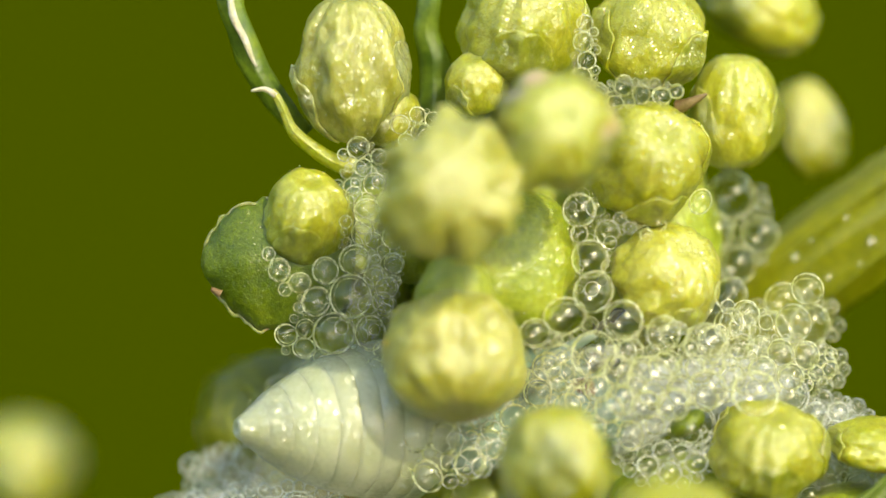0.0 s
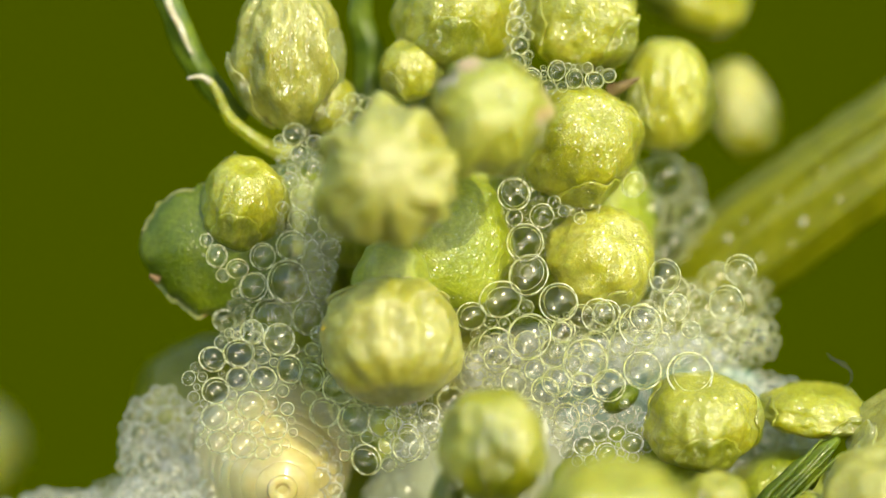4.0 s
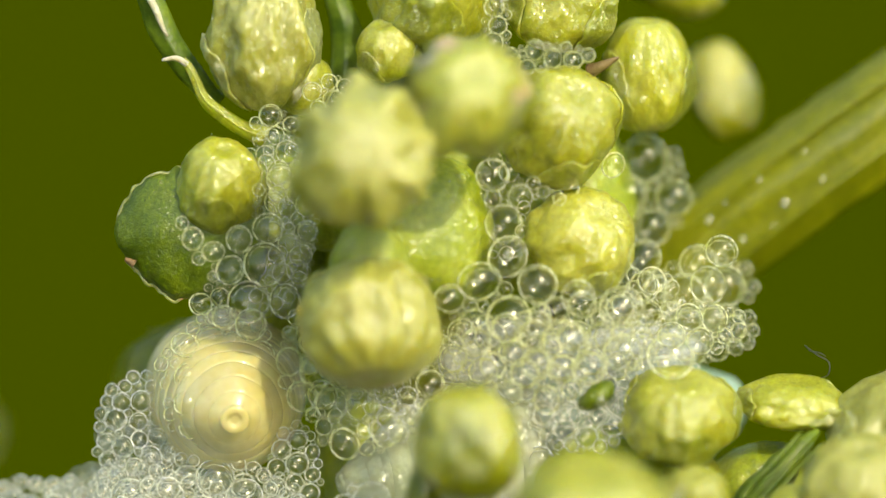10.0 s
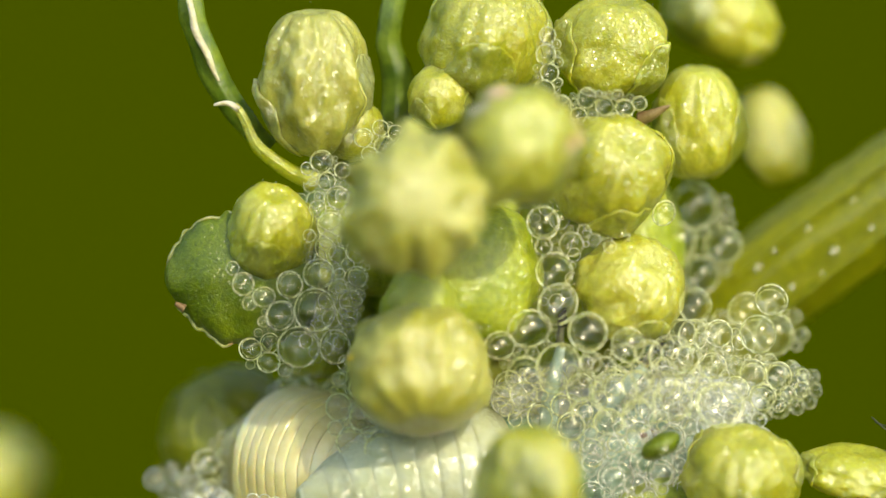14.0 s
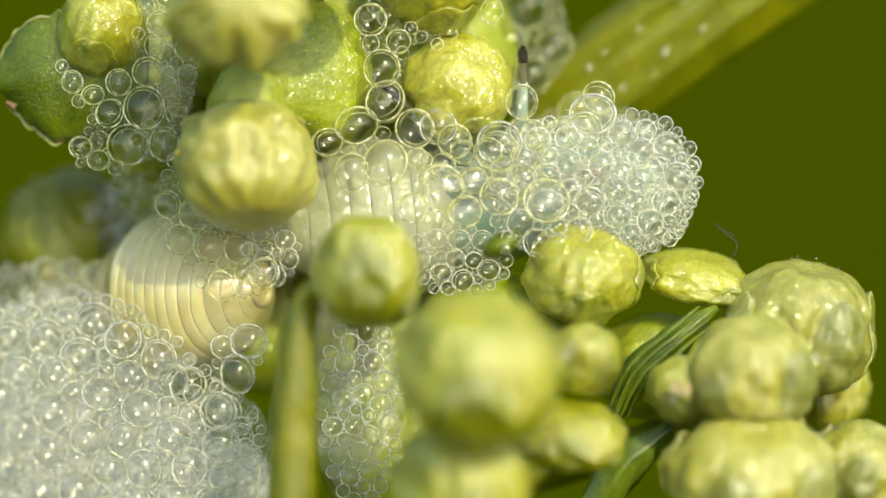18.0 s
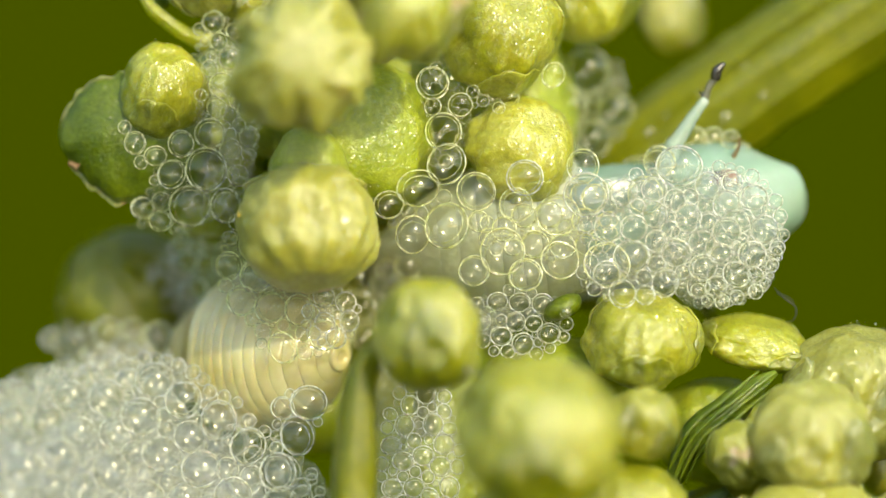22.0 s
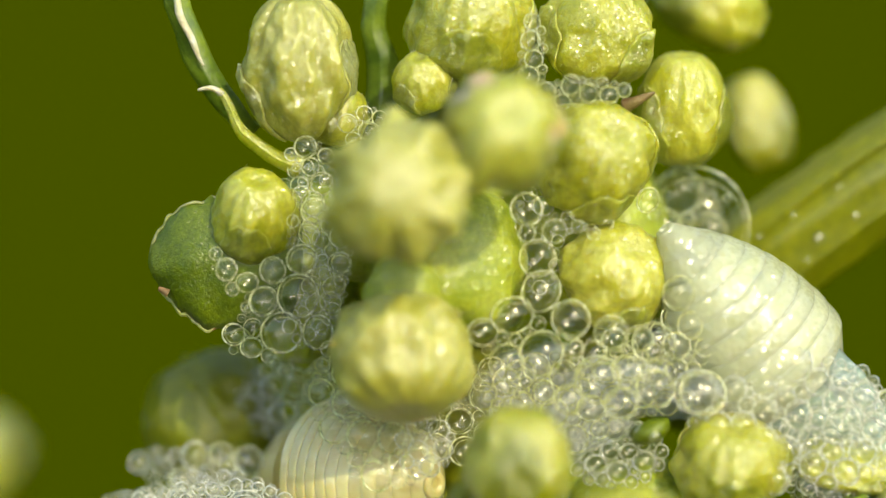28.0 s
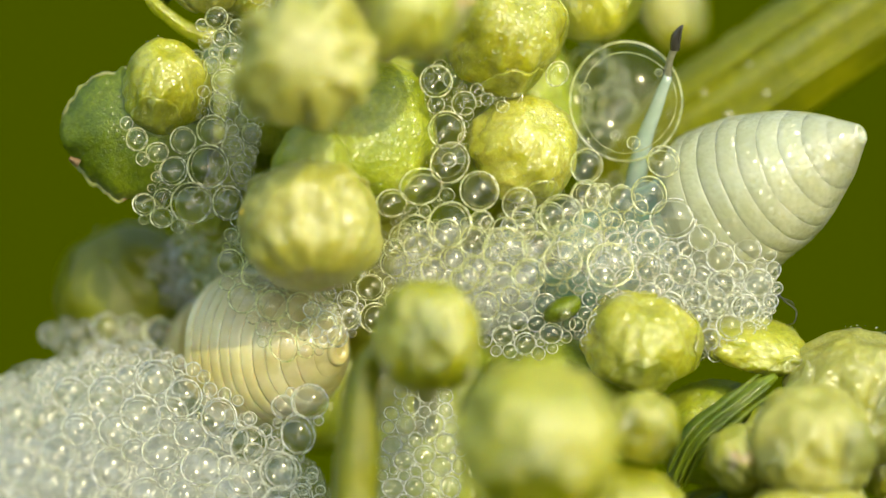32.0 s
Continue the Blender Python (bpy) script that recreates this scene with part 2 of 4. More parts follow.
def film_material(name, milk, edge, colour, rough=0.06, centre=0.03, cells=0):
    """A thin film of liquid: clear, with gloss that grows towards the rim, and a little milkiness."""
    m = bpy.data.materials.new(name)
    m.use_nodes = True
    nt = m.node_tree
    nt.nodes.remove(nt.nodes["Principled BSDF"])
    add = lambda kind: nt.nodes.new(kind)
    out = nt.nodes["Material Output"]
    clear, gloss, body, thin = add("ShaderNodeBsdfTransparent"), add("ShaderNodeBsdfGlossy"), add("ShaderNodeBsdfDiffuse"), add("ShaderNodeBsdfTranslucent")
    gloss.inputs["Roughness"].default_value = rough
    gloss.inputs["Color"].default_value = (1, 0.99, 0.86, 1)
    body.inputs["Color"].default_value = thin.inputs["Color"].default_value = (*colour, 1)
    both, milky, last = add("ShaderNodeMixShader"), add("ShaderNodeMixShader"), add("ShaderNodeMixShader")
    both.inputs[0].default_value = 0.5
    nt.links.new(body.outputs[0], both.inputs[1])
    nt.links.new(thin.outputs[0], both.inputs[2])
    tex, cloud, span = add("ShaderNodeTexCoord"), add("ShaderNodeTexNoise"), add("ShaderNodeMapRange")
    cloud.inputs["Scale"].default_value = 3500
    nt.links.new(tex.outputs["Object"], cloud.inputs["Vector"])
    span.inputs["From Min"].default_value, span.inputs["From Max"].default_value = 0.3, 0.7
    span.inputs["To Min"].default_value, span.inputs["To Max"].default_value = milk * 0.5, milk * 1.5
    nt.links.new(cloud.outputs["Fac"], span.inputs["Value"])
    nt.links.new(span.outputs["Result"], milky.inputs[0])
    nt.links.new(clear.outputs[0], milky.inputs[1])
    nt.links.new(both.outputs[0], milky.inputs[2])
    rim, ring = add("ShaderNodeLayerWeight"), add("ShaderNodeValToRGB")
    rim.inputs["Blend"].default_value = 0.5
    stops = ring.color_ramp.elements
    stops[0].position, stops[0].color = 0.0, (centre, centre, centre, 1)
    last_stop = min(0.12, edge)
    stops[1].position, stops[1].color = 1.0, (last_stop, last_stop, last_stop, 1)
    for where, value in ((0.38, centre), (0.52, edge), (0.72, edge), (0.88, last_stop)):
        stop = stops.new(where)
        stop.color = (value, value, value, 1)
    nt.links.new(rim.outputs["Facing"], ring.inputs["Fac"])
    nt.links.new(ring.outputs["Color"], last.inputs[0])
    nt.links.new(milky.outputs[0], last.inputs[1])
    nt.links.new(gloss.outputs[0], last.inputs[2])
    nt.links.new(last.outputs[0], out.inputs["Surface"])
    if cells:
        cell, relief = add("ShaderNodeTexVoronoi"), add("ShaderNodeBump")
        cell.inputs["Scale"].default_value = cells
        relief.inputs["Distance"].default_value, relief.invert = 0.6 / cells, True
        nt.links.new(tex.outputs["Object"], cell.inputs["Vector"])
        nt.links.new(cell.outputs["Distance"], relief.inputs["Height"])
        for n in (gloss, body, thin):
            nt.links.new(relief.outputs["Normal"], n.inputs["Normal"])
    return m


BUBBLE = film_material("bubble_film", 0.0, 0.13, (0.9, 0.93, 0.9), 0.16, 0.055)
FINE = film_material("fine_bubble_film", 0.0, 0.15, (0.9, 0.93, 0.9), 0.18, 0.05)
THIN_FILM = film_material("thin_bubble_film", 0.0, 0.07, (0.9, 0.93, 0.9), 0.14, 0.018)
WHITE_FILM = film_material("white_bubble_film", 0.015, 0.2, (0.93, 0.95, 0.93), 0.17, 0.06)


def rim_material(name, lo, hi):
    """The bead of liquid round a bubble, clear in places; its pale colour stands for reflected light."""
    m = material(name, hi, 0.12, (lo, hi), 9000, sss=0.5, coat=1.0, mottle=(0.92, 0.93, 0.88, 1))
    nt = m.node_tree
    out, skin = nt.nodes["Material Output"], nt.nodes["Principled BSDF"]
    clear, mix, patch, span, co = [nt.nodes.new("ShaderNode" + k) for k in ("BsdfTransparent", "MixShader", "TexNoise", "MapRange", "TexCoord")]
    patch.inputs["Scale"].default_value = 2600
    span.inputs["From Min"].default_value, span.inputs["From Max"].default_value = 0.38, 0.62
    span.inputs["To Min"].default_value, span.inputs["To Max"].default_value = 0.25, 1.0
    nt.links.new(co.outputs["Object"], patch.inputs["Vector"])
    nt.links.new(patch.outputs["Fac"], span.inputs["Value"])
    nt.links.new(span.outputs["Result"], mix.inputs[0])
    nt.links.new(clear.outputs[0], mix.inputs[1])
    nt.links.new(skin.outputs[0], mix.inputs[2])
    nt.links.new(mix.outputs[0], out.inputs["Surface"])
    return m


# reflected light put into the colour: yellow near the buds, white under the sky
RIM = rim_material("rim_liquid", (0.80, 0.84, 0.28), (0.93, 0.94, 0.62))
WHITE_RIM = rim_material("white_rim_liquid_gleam", (0.84, 0.88, 0.70), (0.95, 0.96, 0.88))
VEIL = film_material("milky_veil", 0.08, 0.05, (0.80, 0.87, 0.78), 0.2, 0.03, 8500)
DROP = film_material("droplet_film", 0.04, 0.3, (0.9, 0.93, 0.9), 0.24, 0.12)
FOAM = film_material("froth_liquid", 0.66, 0.08, (0.87, 0.91, 0.88), 0.25, 0.05, 6000)

meadow = bpy.data.materials.new("meadow_green")
meadow.use_nodes = True
_b = meadow.node_tree.nodes["Principled BSDF"]
_n, _r = meadow.node_tree.nodes.new("ShaderNodeTexNoise"), meadow.node_tree.nodes.new("ShaderNodeValToRGB")
_n.inputs["Scale"].default_value, _n.inputs["Detail"].default_value = 4, 6
_r.color_ramp.elements[0].color, _r.color_ramp.elements[1].color = (0.027, 0.039, 0.0, 1), (0.034, 0.047, 0.0, 1)
meadow.node_tree.links.new(_n.outputs["Fac"], _r.inputs["Fac"])
meadow.node_tree.links.new(_r.outputs["Color"], _b.inputs["Base Color"])
_b.inputs["Roughness"].default_value, _b.inputs["Specular IOR Level"].default_value = 0.9, 0.0


# ---- helpers of this scene ----
def mesh_of(bm, name, mat, smooth=True):
    """Turns a bmesh in millimetres into mesh data in metres."""
    bmesh.ops.scale(bm, vec=(MM, MM, MM), verts=bm.verts)
    me = bpy.data.meshes.new(name)
    bm.to_mesh(me)
    bm.free()
    me.materials.append(mat)
    if smooth:
        me.polygons.foreach_set("use_smooth", [True] * len(me.polygons))
    return me


def part(name, data, mat, parent, label=""):
    ob = new(name, data if isinstance(data, bpy.types.Mesh) else mesh_of(data, name, mat))
    ob.parent = parent
    return tagged(ob, label)


def thing(name, at, label, category, group="", kind=""):
    ob = new(name)
    ob.empty_display_size = 0.0005
    ob.location = Vector(at) * MM
    return tagged(ob, label, category, group, kind)


def surface(fn, nu, nv, closed_u=False):
    """A grid bmesh from fn(u, v) with u, v in 0..1."""
    bm = bmesh.new()
    cols = nu if closed_u else nu + 1
    grid = [[bm.verts.new(fn(i / nu, j / nv)) for i in range(cols)] for j in range(nv + 1)]
    for j in range(nv):
        for i in range(nu):
            k = (i + 1) % cols
            bm.faces.new((grid[j][i], grid[j][k], grid[j + 1][k], grid[j + 1][i]))
    return bm


def shell(fn, nu, nv, thick):
    """A patch with real thickness: fn(u, v) gives the outer point and its outward way."""
    bm = bmesh.new()
    sides = []
    for off in (0, -thick):
        sides.append([[bm.verts.new(p + w * off) for p, w in [fn(i / nu, j / nv) for i in range(nu + 1)]] for j in range(nv + 1)])
    a, b = sides
    for j in range(nv):
        for i in range(nu):
            bm.faces.new((a[j][i], a[j][i + 1], a[j + 1][i + 1], a[j + 1][i]))
            bm.faces.new((b[j][i], b[j + 1][i], b[j + 1][i + 1], b[j][i + 1]))
    for j in range(nv):
        bm.faces.new((a[j][0], a[j + 1][0], b[j + 1][0], b[j][0]))
        bm.faces.new((a[j][nu], b[j][nu], b[j + 1][nu], a[j + 1][nu]))
    for i in range(nu):
        bm.faces.new((a[0][i], b[0][i], b[0][i + 1], a[0][i + 1]))
        bm.faces.new((a[nv][i], a[nv][i + 1], b[nv][i + 1], b[nv][i]))
    return bm


def spline(pts, t):
    """A smooth line through the points, t in 0..1."""
    pts = [Vector(p) for p in pts]
    s = min(max(t, 0), 0.9999) * (len(pts) - 1)
    i = int(s)
    f = s - i
    p0, p1, p2, p3 = pts[max(i - 1, 0)], pts[i], pts[i + 1], pts[min(i + 2, len(pts) - 1)]
    return 0.5 * ((2 * p1) + (p2 - p0) * f + (2 * p0 - 5 * p1 + 4 * p2 - p3) * f * f + (3 * p1 - p0 - 3 * p2 + p3) * f ** 3)


def ramp_of(values, t):
    s = min(max(t, 0), 0.9999) * (len(values) - 1)
    i = int(s)
    return values[i] + (values[i + 1] - values[i]) * (s - i)


def tube(pts, radii, segs=16, rings=24, ribs=0, rib=0.0, flat=1.0, rough=0.0, seed=0):
    """A closed tube along a line; flat squeezes it along the depth axis."""
    bm = bmesh.new()
    rows = []
    for j in range(rings + 1):
        t = j / rings
        c = spline(pts, t)
        d = (spline(pts, min(t + 0.02, 1)) - spline(pts, max(t - 0.02, 0))).normalized()
        side = d.cross(Vector((0, 1, 0)))
        side = side.normalized() if side.length > 0.05 else Vector((1, 0, 0))
        up = side.cross(d).normalized()
        r = ramp_of(radii, t)
        row = []
        for i in range(segs):
            a = 2 * math.pi * i / segs
            k = r * (1 + rib * math.cos(ribs * a)) if ribs else r
            p = c + side * (math.cos(a) * k) + up * (math.sin(a) * k * flat)
            if rough:
                p += noise.noise_vector(p * 2.2 + Vector((seed, 0, 0))) * rough
            row.append(bm.verts.new(p))
        rows.append(row)
    for j in range(rings):
        for i in range(segs):
            k = (i + 1) % segs
            bm.faces.new((rows[j][i], rows[j][k], rows[j + 1][k], rows[j + 1][i]))
    bm.faces.new(rows[0][::-1])
    bm.faces.new(rows[-1])
    bmesh.ops.recalc_face_normals(bm, faces=bm.faces)
    return bm


def blade(pts, widths, cup=0.25, thick=0.06, ragged=0.0, seed=0, nu=12, nv=26):
    """A leaf along a line of points, half as wide as widths say, bowed by cup, with thickness and uneven edges."""
    def fn(u, v):
        c = spline(pts, v)
        d = (spline(pts, min(v + 0.03, 1)) - spline(pts, max(v - 0.03, 0))).normalized()
        side = d.cross(Vector((0, 1, 0)))
        side = side.normalized() if side.length > 0.05 else Vector((1, 0, 0))
        up = d.cross(side).normalized()
        if up.y > 0:
            up = -up
        s = 2 * u - 1
        w = ramp_of(widths, v)
        edge = 1 + ragged * abs(s) ** 3 * noise.noise(Vector((v * 14 + seed, s * 2, 3.1)))
        p = c + side * (s * w * edge) + up * (cup * w * (1 - s * s)) + noise.noise_vector(c * 2 + side * s * w * 2) * 0.05
        p += up * 0.03 * math.exp(-(s / 0.12) ** 2)
        return p, (up + side * s * cup * 1.4).normalized()
    bm = shell(fn, nu, nv, thick)
    bmesh.ops.recalc_face_normals(bm, faces=bm.faces)
    return bm


# ---- setting: a meadow far out of focus ----
def setting():
    bm = bmesh.new()
    rows = []
    spread = lambda k: 7 * k + 500 * k ** 7
    for j in range(61):
        # flat ground that rises into a grassy bank and runs on to the horizon
        y = 1500 + 1000 * spread(j / 30 - 1)
        z = -700 + (min(max(0, y - 780), 5600) / 1125) ** 2 * 260
        rows.append([bm.verts.new((1000 * spread(i / 30 - 1), y, z + 40 * noise.noise(Vector((i * 0.7, j * 0.7, 0))))) for i in range(61)])
    for j in range(60):
        for i in range(60):
            bm.faces.new((rows[j][i], rows[j][i + 1], rows[j + 1][i + 1], rows[j + 1][i]))
    ground = new("ground", mesh_of(bm, "ground", meadow))
    tagged(ground, "blurred green meadow rising behind the plant", "meadow", kind="structure")


setting()


# ---- buds ----
def bud_data(seed, ribs, bracts, flare, skin, reach=(0.35, 0.85), rib=0.035, dip=0.16, wrinkle=1.0, points=0.0):
    """The meshes of one kind of bud, of radius one millimetre about its centre, tip along z."""
    rng = random.Random(seed)

    def radius(a, z):
        body = math.sqrt(max(0.0, 1 - abs(z) ** 2.2)) * (1 - 0.08 * z)
        grow = min(1.0, max(0.0, (z + 1.1) / 1.6))
        q = Vector((math.cos(a) * 1.1, math.sin(a) * 1.1, z * 0.8 + seed * 7))
        turn = ribs * a + 0.9 * math.sin(a + seed) + 1.1 * noise.noise(q * 1.5)
        fold = 0.5 - 0.5 * math.sin(turn) + 0.25 * (1 - abs(math.sin(0.5 * turn))) ** 3
        crease = 0.13 * noise.noise(q * 1.1) + 0.05 * noise.noise(q * 1.9) + wrinkle * (0.05 * noise.noise(q * 3.2) + 0.012 * noise.noise(q * 8) + 0.004 * noise.noise(q * 19))
        lobe = points * max(0.0, min(1.0, z + 0.5)) * (1 - max(0.0, z) ** 1.3) * 0.5 * math.cos(ribs * a + 0.6 * math.sin(a))
        fade = 0.55 + 1.1 * noise.noise(q * 1.3 + Vector((5, 2, 9)))
        return body * (1 + rib * fade * grow * (1.0 - 1.7 * fold) + crease + lobe)

    def core(u, v):
        a, z = 2 * math.pi * u, -math.cos(math.pi * v)
        r = radius(a, z) * 0.97
        drop = -dip * math.exp(-((1 - z) / 0.05)) if z > 0.7 else 0
        return Vector((r * math.cos(a), r * math.sin(a), z * 0.97 + drop))
    meshes = [("core", mesh_of(surface(core, 110, 64, True), "bud_core", skin))]
    for k in range(bracts):
        mid = 2 * math.pi * k / bracts + rng.uniform(-0.25, 0.25)
        half = rng.uniform(0.40, 0.66)
        top = rng.uniform(*reach)
        lift = 0.004 + 0.010 * (k % 3)

        def fn(u, v, mid=mid, half=half, top=top, lift=lift, k=k):
            s = 2 * u - 1
            z = -0.94 + (top + 0.94) * v
            taper = math.sqrt(max(0.02, 1 - max(0, (v - 0.35) / 0.65) ** 2.6))
            a = mid + s * half * taper * (1 + 0.22 * noise.noise(Vector((v * 5, k * 3, seed + (s > 0)))))
            r = radius(a, z) + lift + flare * max(0, v - 0.55) ** 2 * (1 + 0.7 * noise.noise(Vector((s * 2.5, v * 3, k * 5 + seed)))) + 0.025 * (1 - abs(s)) * v
            r += 0.03 * noise.noise(Vector((s * 3, v * 3, k * 7 + seed))) * v
            p = Vector((r * math.cos(a), r * math.sin(a), z + 0.06 * noise.noise(Vector((s * 3, v * 4, k + seed))) * v))
            return p, Vector((math.cos(a), math.sin(a), z * 0.8)).normalized()
        bm = shell(fn, 20, 26, 0.03)
        bmesh.ops.recalc_face_normals(bm, faces=bm.faces)
        meshes.append(("bract", mesh_of(bm, "bract", skin)))
    beads = []
    for k in range(160):
        a, z = rng.uniform(0, 2 * math.pi), rng.uniform(-0.85, 0.97)
        r = radius(a, z) - 0.002
        beads.append((r * math.cos(a), r * math.sin(a), z, 0.008 + 0.020 * rng.random() ** 4))
    meshes.append(("dew", bead_mesh(beads)))
    return meshes


def bead_mesh(items):
    """Tiny beads of liquid in one mesh."""
    bm = bmesh.new()
    for x, y, z, r in items:
        bmesh.ops.create_icosphere(bm, subdivisions=1, radius=r, matrix=Matrix.Translation((x, y, z)))
    return mesh_of(bm, "dew", DROP)


KINDS = {
    "ribbed": bud_data(1, 8, 3, 0.05, BUD, (0.3, 0.7), rib=0.045, wrinkle=2.0),
    "plain": bud_data(2, 7, 3, 0.02, BUD, (0.2, 0.5), 0.03, wrinkle=1.6),
    "folded": bud_data(3, 6, 2, 0.08, BUD_PALE, (0.0, 0.8), 0.07, wrinkle=3.6, points=0.10),
    "star": bud_data(4, 8, 0, 0.3, BUD_PALE, (0.5, 0.8), 0.0, 0.06, 4.2, points=0.24),
    "pink": bud_data(5, 6, 4, 0.2, BUD_PINK, (0.5, 0.8), 0.05, wrinkle=2.4, points=0.16),
    "crinkled": bud_data(8, 8, 4, 0.3, BUD_PALE, (0.3, 0.9), 0.06, wrinkle=2.6),
    "bright": bud_data(9, 13, 2, 0.02, BUD_BRIGHT, (0.1, 0.6), 0.03, wrinkle=2.0),
    "olive": bud_data(10, 6, 3, 0.08, BUD_OLIVE, (0.3, 0.7), 0.045, wrinkle=2.2),
    # a bud standing in shade: the darkness is in its colour, the stem skin
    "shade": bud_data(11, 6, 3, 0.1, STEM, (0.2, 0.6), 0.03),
    "cream": bud_data(7, 12, 2, 0.02, BUD_CREAM, (-0.75, -0.5), 0.055, 0.10, 2.0),
    "green": bud_data(6, 4, 2, 0.02, GREEN, (-0.5, -0.2), 0.02, 0.0, 1.2),
}


def bud(kind, at, size, axis=(0, -0.25, 1), spin=0.0, label="plump yellow-green flower bud with overlapping ribbed bracts", deep=None):
    """One flower bud: size is half its width and half its height in millimetres; axis points to its tip."""
    ob = thing("flower_bud", at, label, "flower bud", "buds of the flower head")
    wide, high = size
    turn = Vector(axis).normalized().to_track_quat("Z", "Y").to_matrix().to_4x4()
    ob.matrix_world = Matrix.Translation(Vector(at) * MM) @ turn @ pose(0, 0, 0, 0, 0, spin) @ Matrix.Diagonal((wide, deep or wide, high, 1))
    for name, me in KINDS[kind]:
        bit = part(name, me, None, ob)
        if name == "dew":
            tagged(bit, "tiny glinting beads of liquid", kind="stuff")
    return ob


PALE_LABEL = "pale cream-green flower bud with crinkled overlapping bracts"
bud("folded", (-2.79, 0.30, 3.32), (0.97, 1.42), (-0.05, -0.2, 1), 20, PALE_LABEL)
bud("ribbed", (-2.11, 0.60, 2.47), (0.55, 0.6), (0.5, -0.1, 1), 60, "small yellow-green bract bud under a larger bud")
bud("ribbed", (0.25, 0.70, 4.10), (1.12, 1.15), (0.15, -0.5, 1), 10)
bud("plain", (-0.57, 0.30, 3.05), (0.57, 0.58), (-0.2, -0.6, 1), 0, "small round glossy yellow-green flower bud")
bud("ribbed", (2.53, 0.70, 3.96), (1.02, 0.98), (0.1, -0.4, 1), 70)
bud("plain", (4.62, 4.00, 4.65), (1.1, 0.85), (0.5, 0, 1), 30, "pale yellow flower bud far behind, out of focus")
bud("plain", (4.06, 1.50, 2.64), (0.82, 1.1), (0.0, -0.2, 1), 100, "glossy yellow flower bud with wet highlights")
bud("plain", (5.60, 5.00, 2.46), (0.62, 1.0), (-0.35, 0, 1), 45, "pale yellow flower bud far behind, out of focus")
bud("star", (-0.95, -3.30, 1.09), (1.24, 1.1), (-0.1, -1, 0.12), 15, "pale cream flower bud opening in a star towards the front")
bud("pink", (0.83, -2.80, 2.11), (1.02, 1.0), (0.15, -0.8, 0.35), 50, "yellow-green flower bud with pinkish bract tips")
bud("ribbed", (2.48, 0.10, 1.70), (1.06, 1.12), (0.3, -0.8, 0.55), 30, "glossy yellow-green flower bud sparkling with wet")
bud("bright", (2.88, 0.10, -0.37), (1.0, 0.92), (0.4, -0.7, 0.6), 80, "bright yellow flower bud half sunk in froth")
bud("ribbed", (-3.56, 0.10, 0.66), (0.78, 0.92), (0.1, -0.6, 0.8), 10)
bud("green", (0.07, -0.15, -0.05), (1.27, 0.75), (0.3, -0.9, 0.3), 10, "grainy green bract cupping the flower buds", 1.3)
bud("green", (-1.62, 1.00, 0.25), (0.75, 0.8), (-0.3, -0.6, 0.5), 50, "shaded green bract below the star-shaped bud")
bud("cream", (-0.90, -1.40, -1.83), (1.26, 1.16), (0.08, -0.42, -0.9), 15, "cream-yellow ribbed flower bud with a pinkish scar")
bud("green", (-0.91, -0.90, -0.70), (0.7, 0.75), (0, -0.5, 0.8), 15, "green stalk swelling above a flower bud")
bud("olive", (1.24, -3.40, -3.60), (0.92, 1.05), (0, -0.1, 1), 25)
bud("olive", (3.15, -5.40, -5.26), (1.40, 1.30), (0.1, -0.5, 1), 10, "large yellow-green flower bud close in front, out of focus")
bud("olive", (4.99, -2.60, -5.15), (0.6, 0.68), (0.1, -0.6, 0.8), 60, "small yellow-green flower bud with a wet glint")
bud("olive", (4.74, -2.60, -6.47), (1.0, 0.62), (0.1, -0.3, 1), 0)
bud("olive", (2.86, -4.40, -7.26), (1.15, 1.1), (0, -0.5, 1), 35, "large yellow-green flower bud close in front, out of focus")
bud("ribbed", (4.99, -0.50, -3.70), (1.02, 0.85), (0.1, -0.5, 0.8), 20)
bud("ribbed", (7.07, 0.20, -3.77), (0.95, 0.45), (0.2, -0.3, 1), 40, "flat yellow-green flower bud at the froth's edge")
bud("crinkled", (8.90, -0.30, -4.62), (1.35, 1.2), (0.2, -0.3, 1), 75, "pale yellow-green flower bud with a crinkled outer bract")
bud("crinkled", (7.95, -2.00, -5.37), (1.1, 0.98), (0, -0.5, 0.8), 130, PALE_LABEL)
bud("pink", (6.69, -1.60, -5.72), (0.55, 0.62), (-0.4, -0.5, 1), 10, "small flower bud flushed with pink")
bud("crinkled", (7.88, -2.40, -7.17), (1.5, 1.05), (0, -0.5, 0.8), 60, PALE_LABEL)
bud("crinkled", (9.93, -1.20, -7.13), (1.0, 0.85), (0.4, -0.4, 0.8), 20, PALE_LABEL)
bud("plain", (9.63, 1.50, -5.82), (0.6, 0.8), (0.3, 0, 1), 20, "pale yellow flower bud far behind, out of focus")
bud("plain", (-9.45, 11.00, -4.05), (1.1, 1.05), (0, -0.3, 1), 0, "pale yellow flower bud far behind, out of focus")
bud("shade", (-4.43, 3.40, -3.03), (1.3, 1.3), (-0.5, 0, 1), 0, "shaded olive-green flower bud behind the froth, its shade put into the colour")


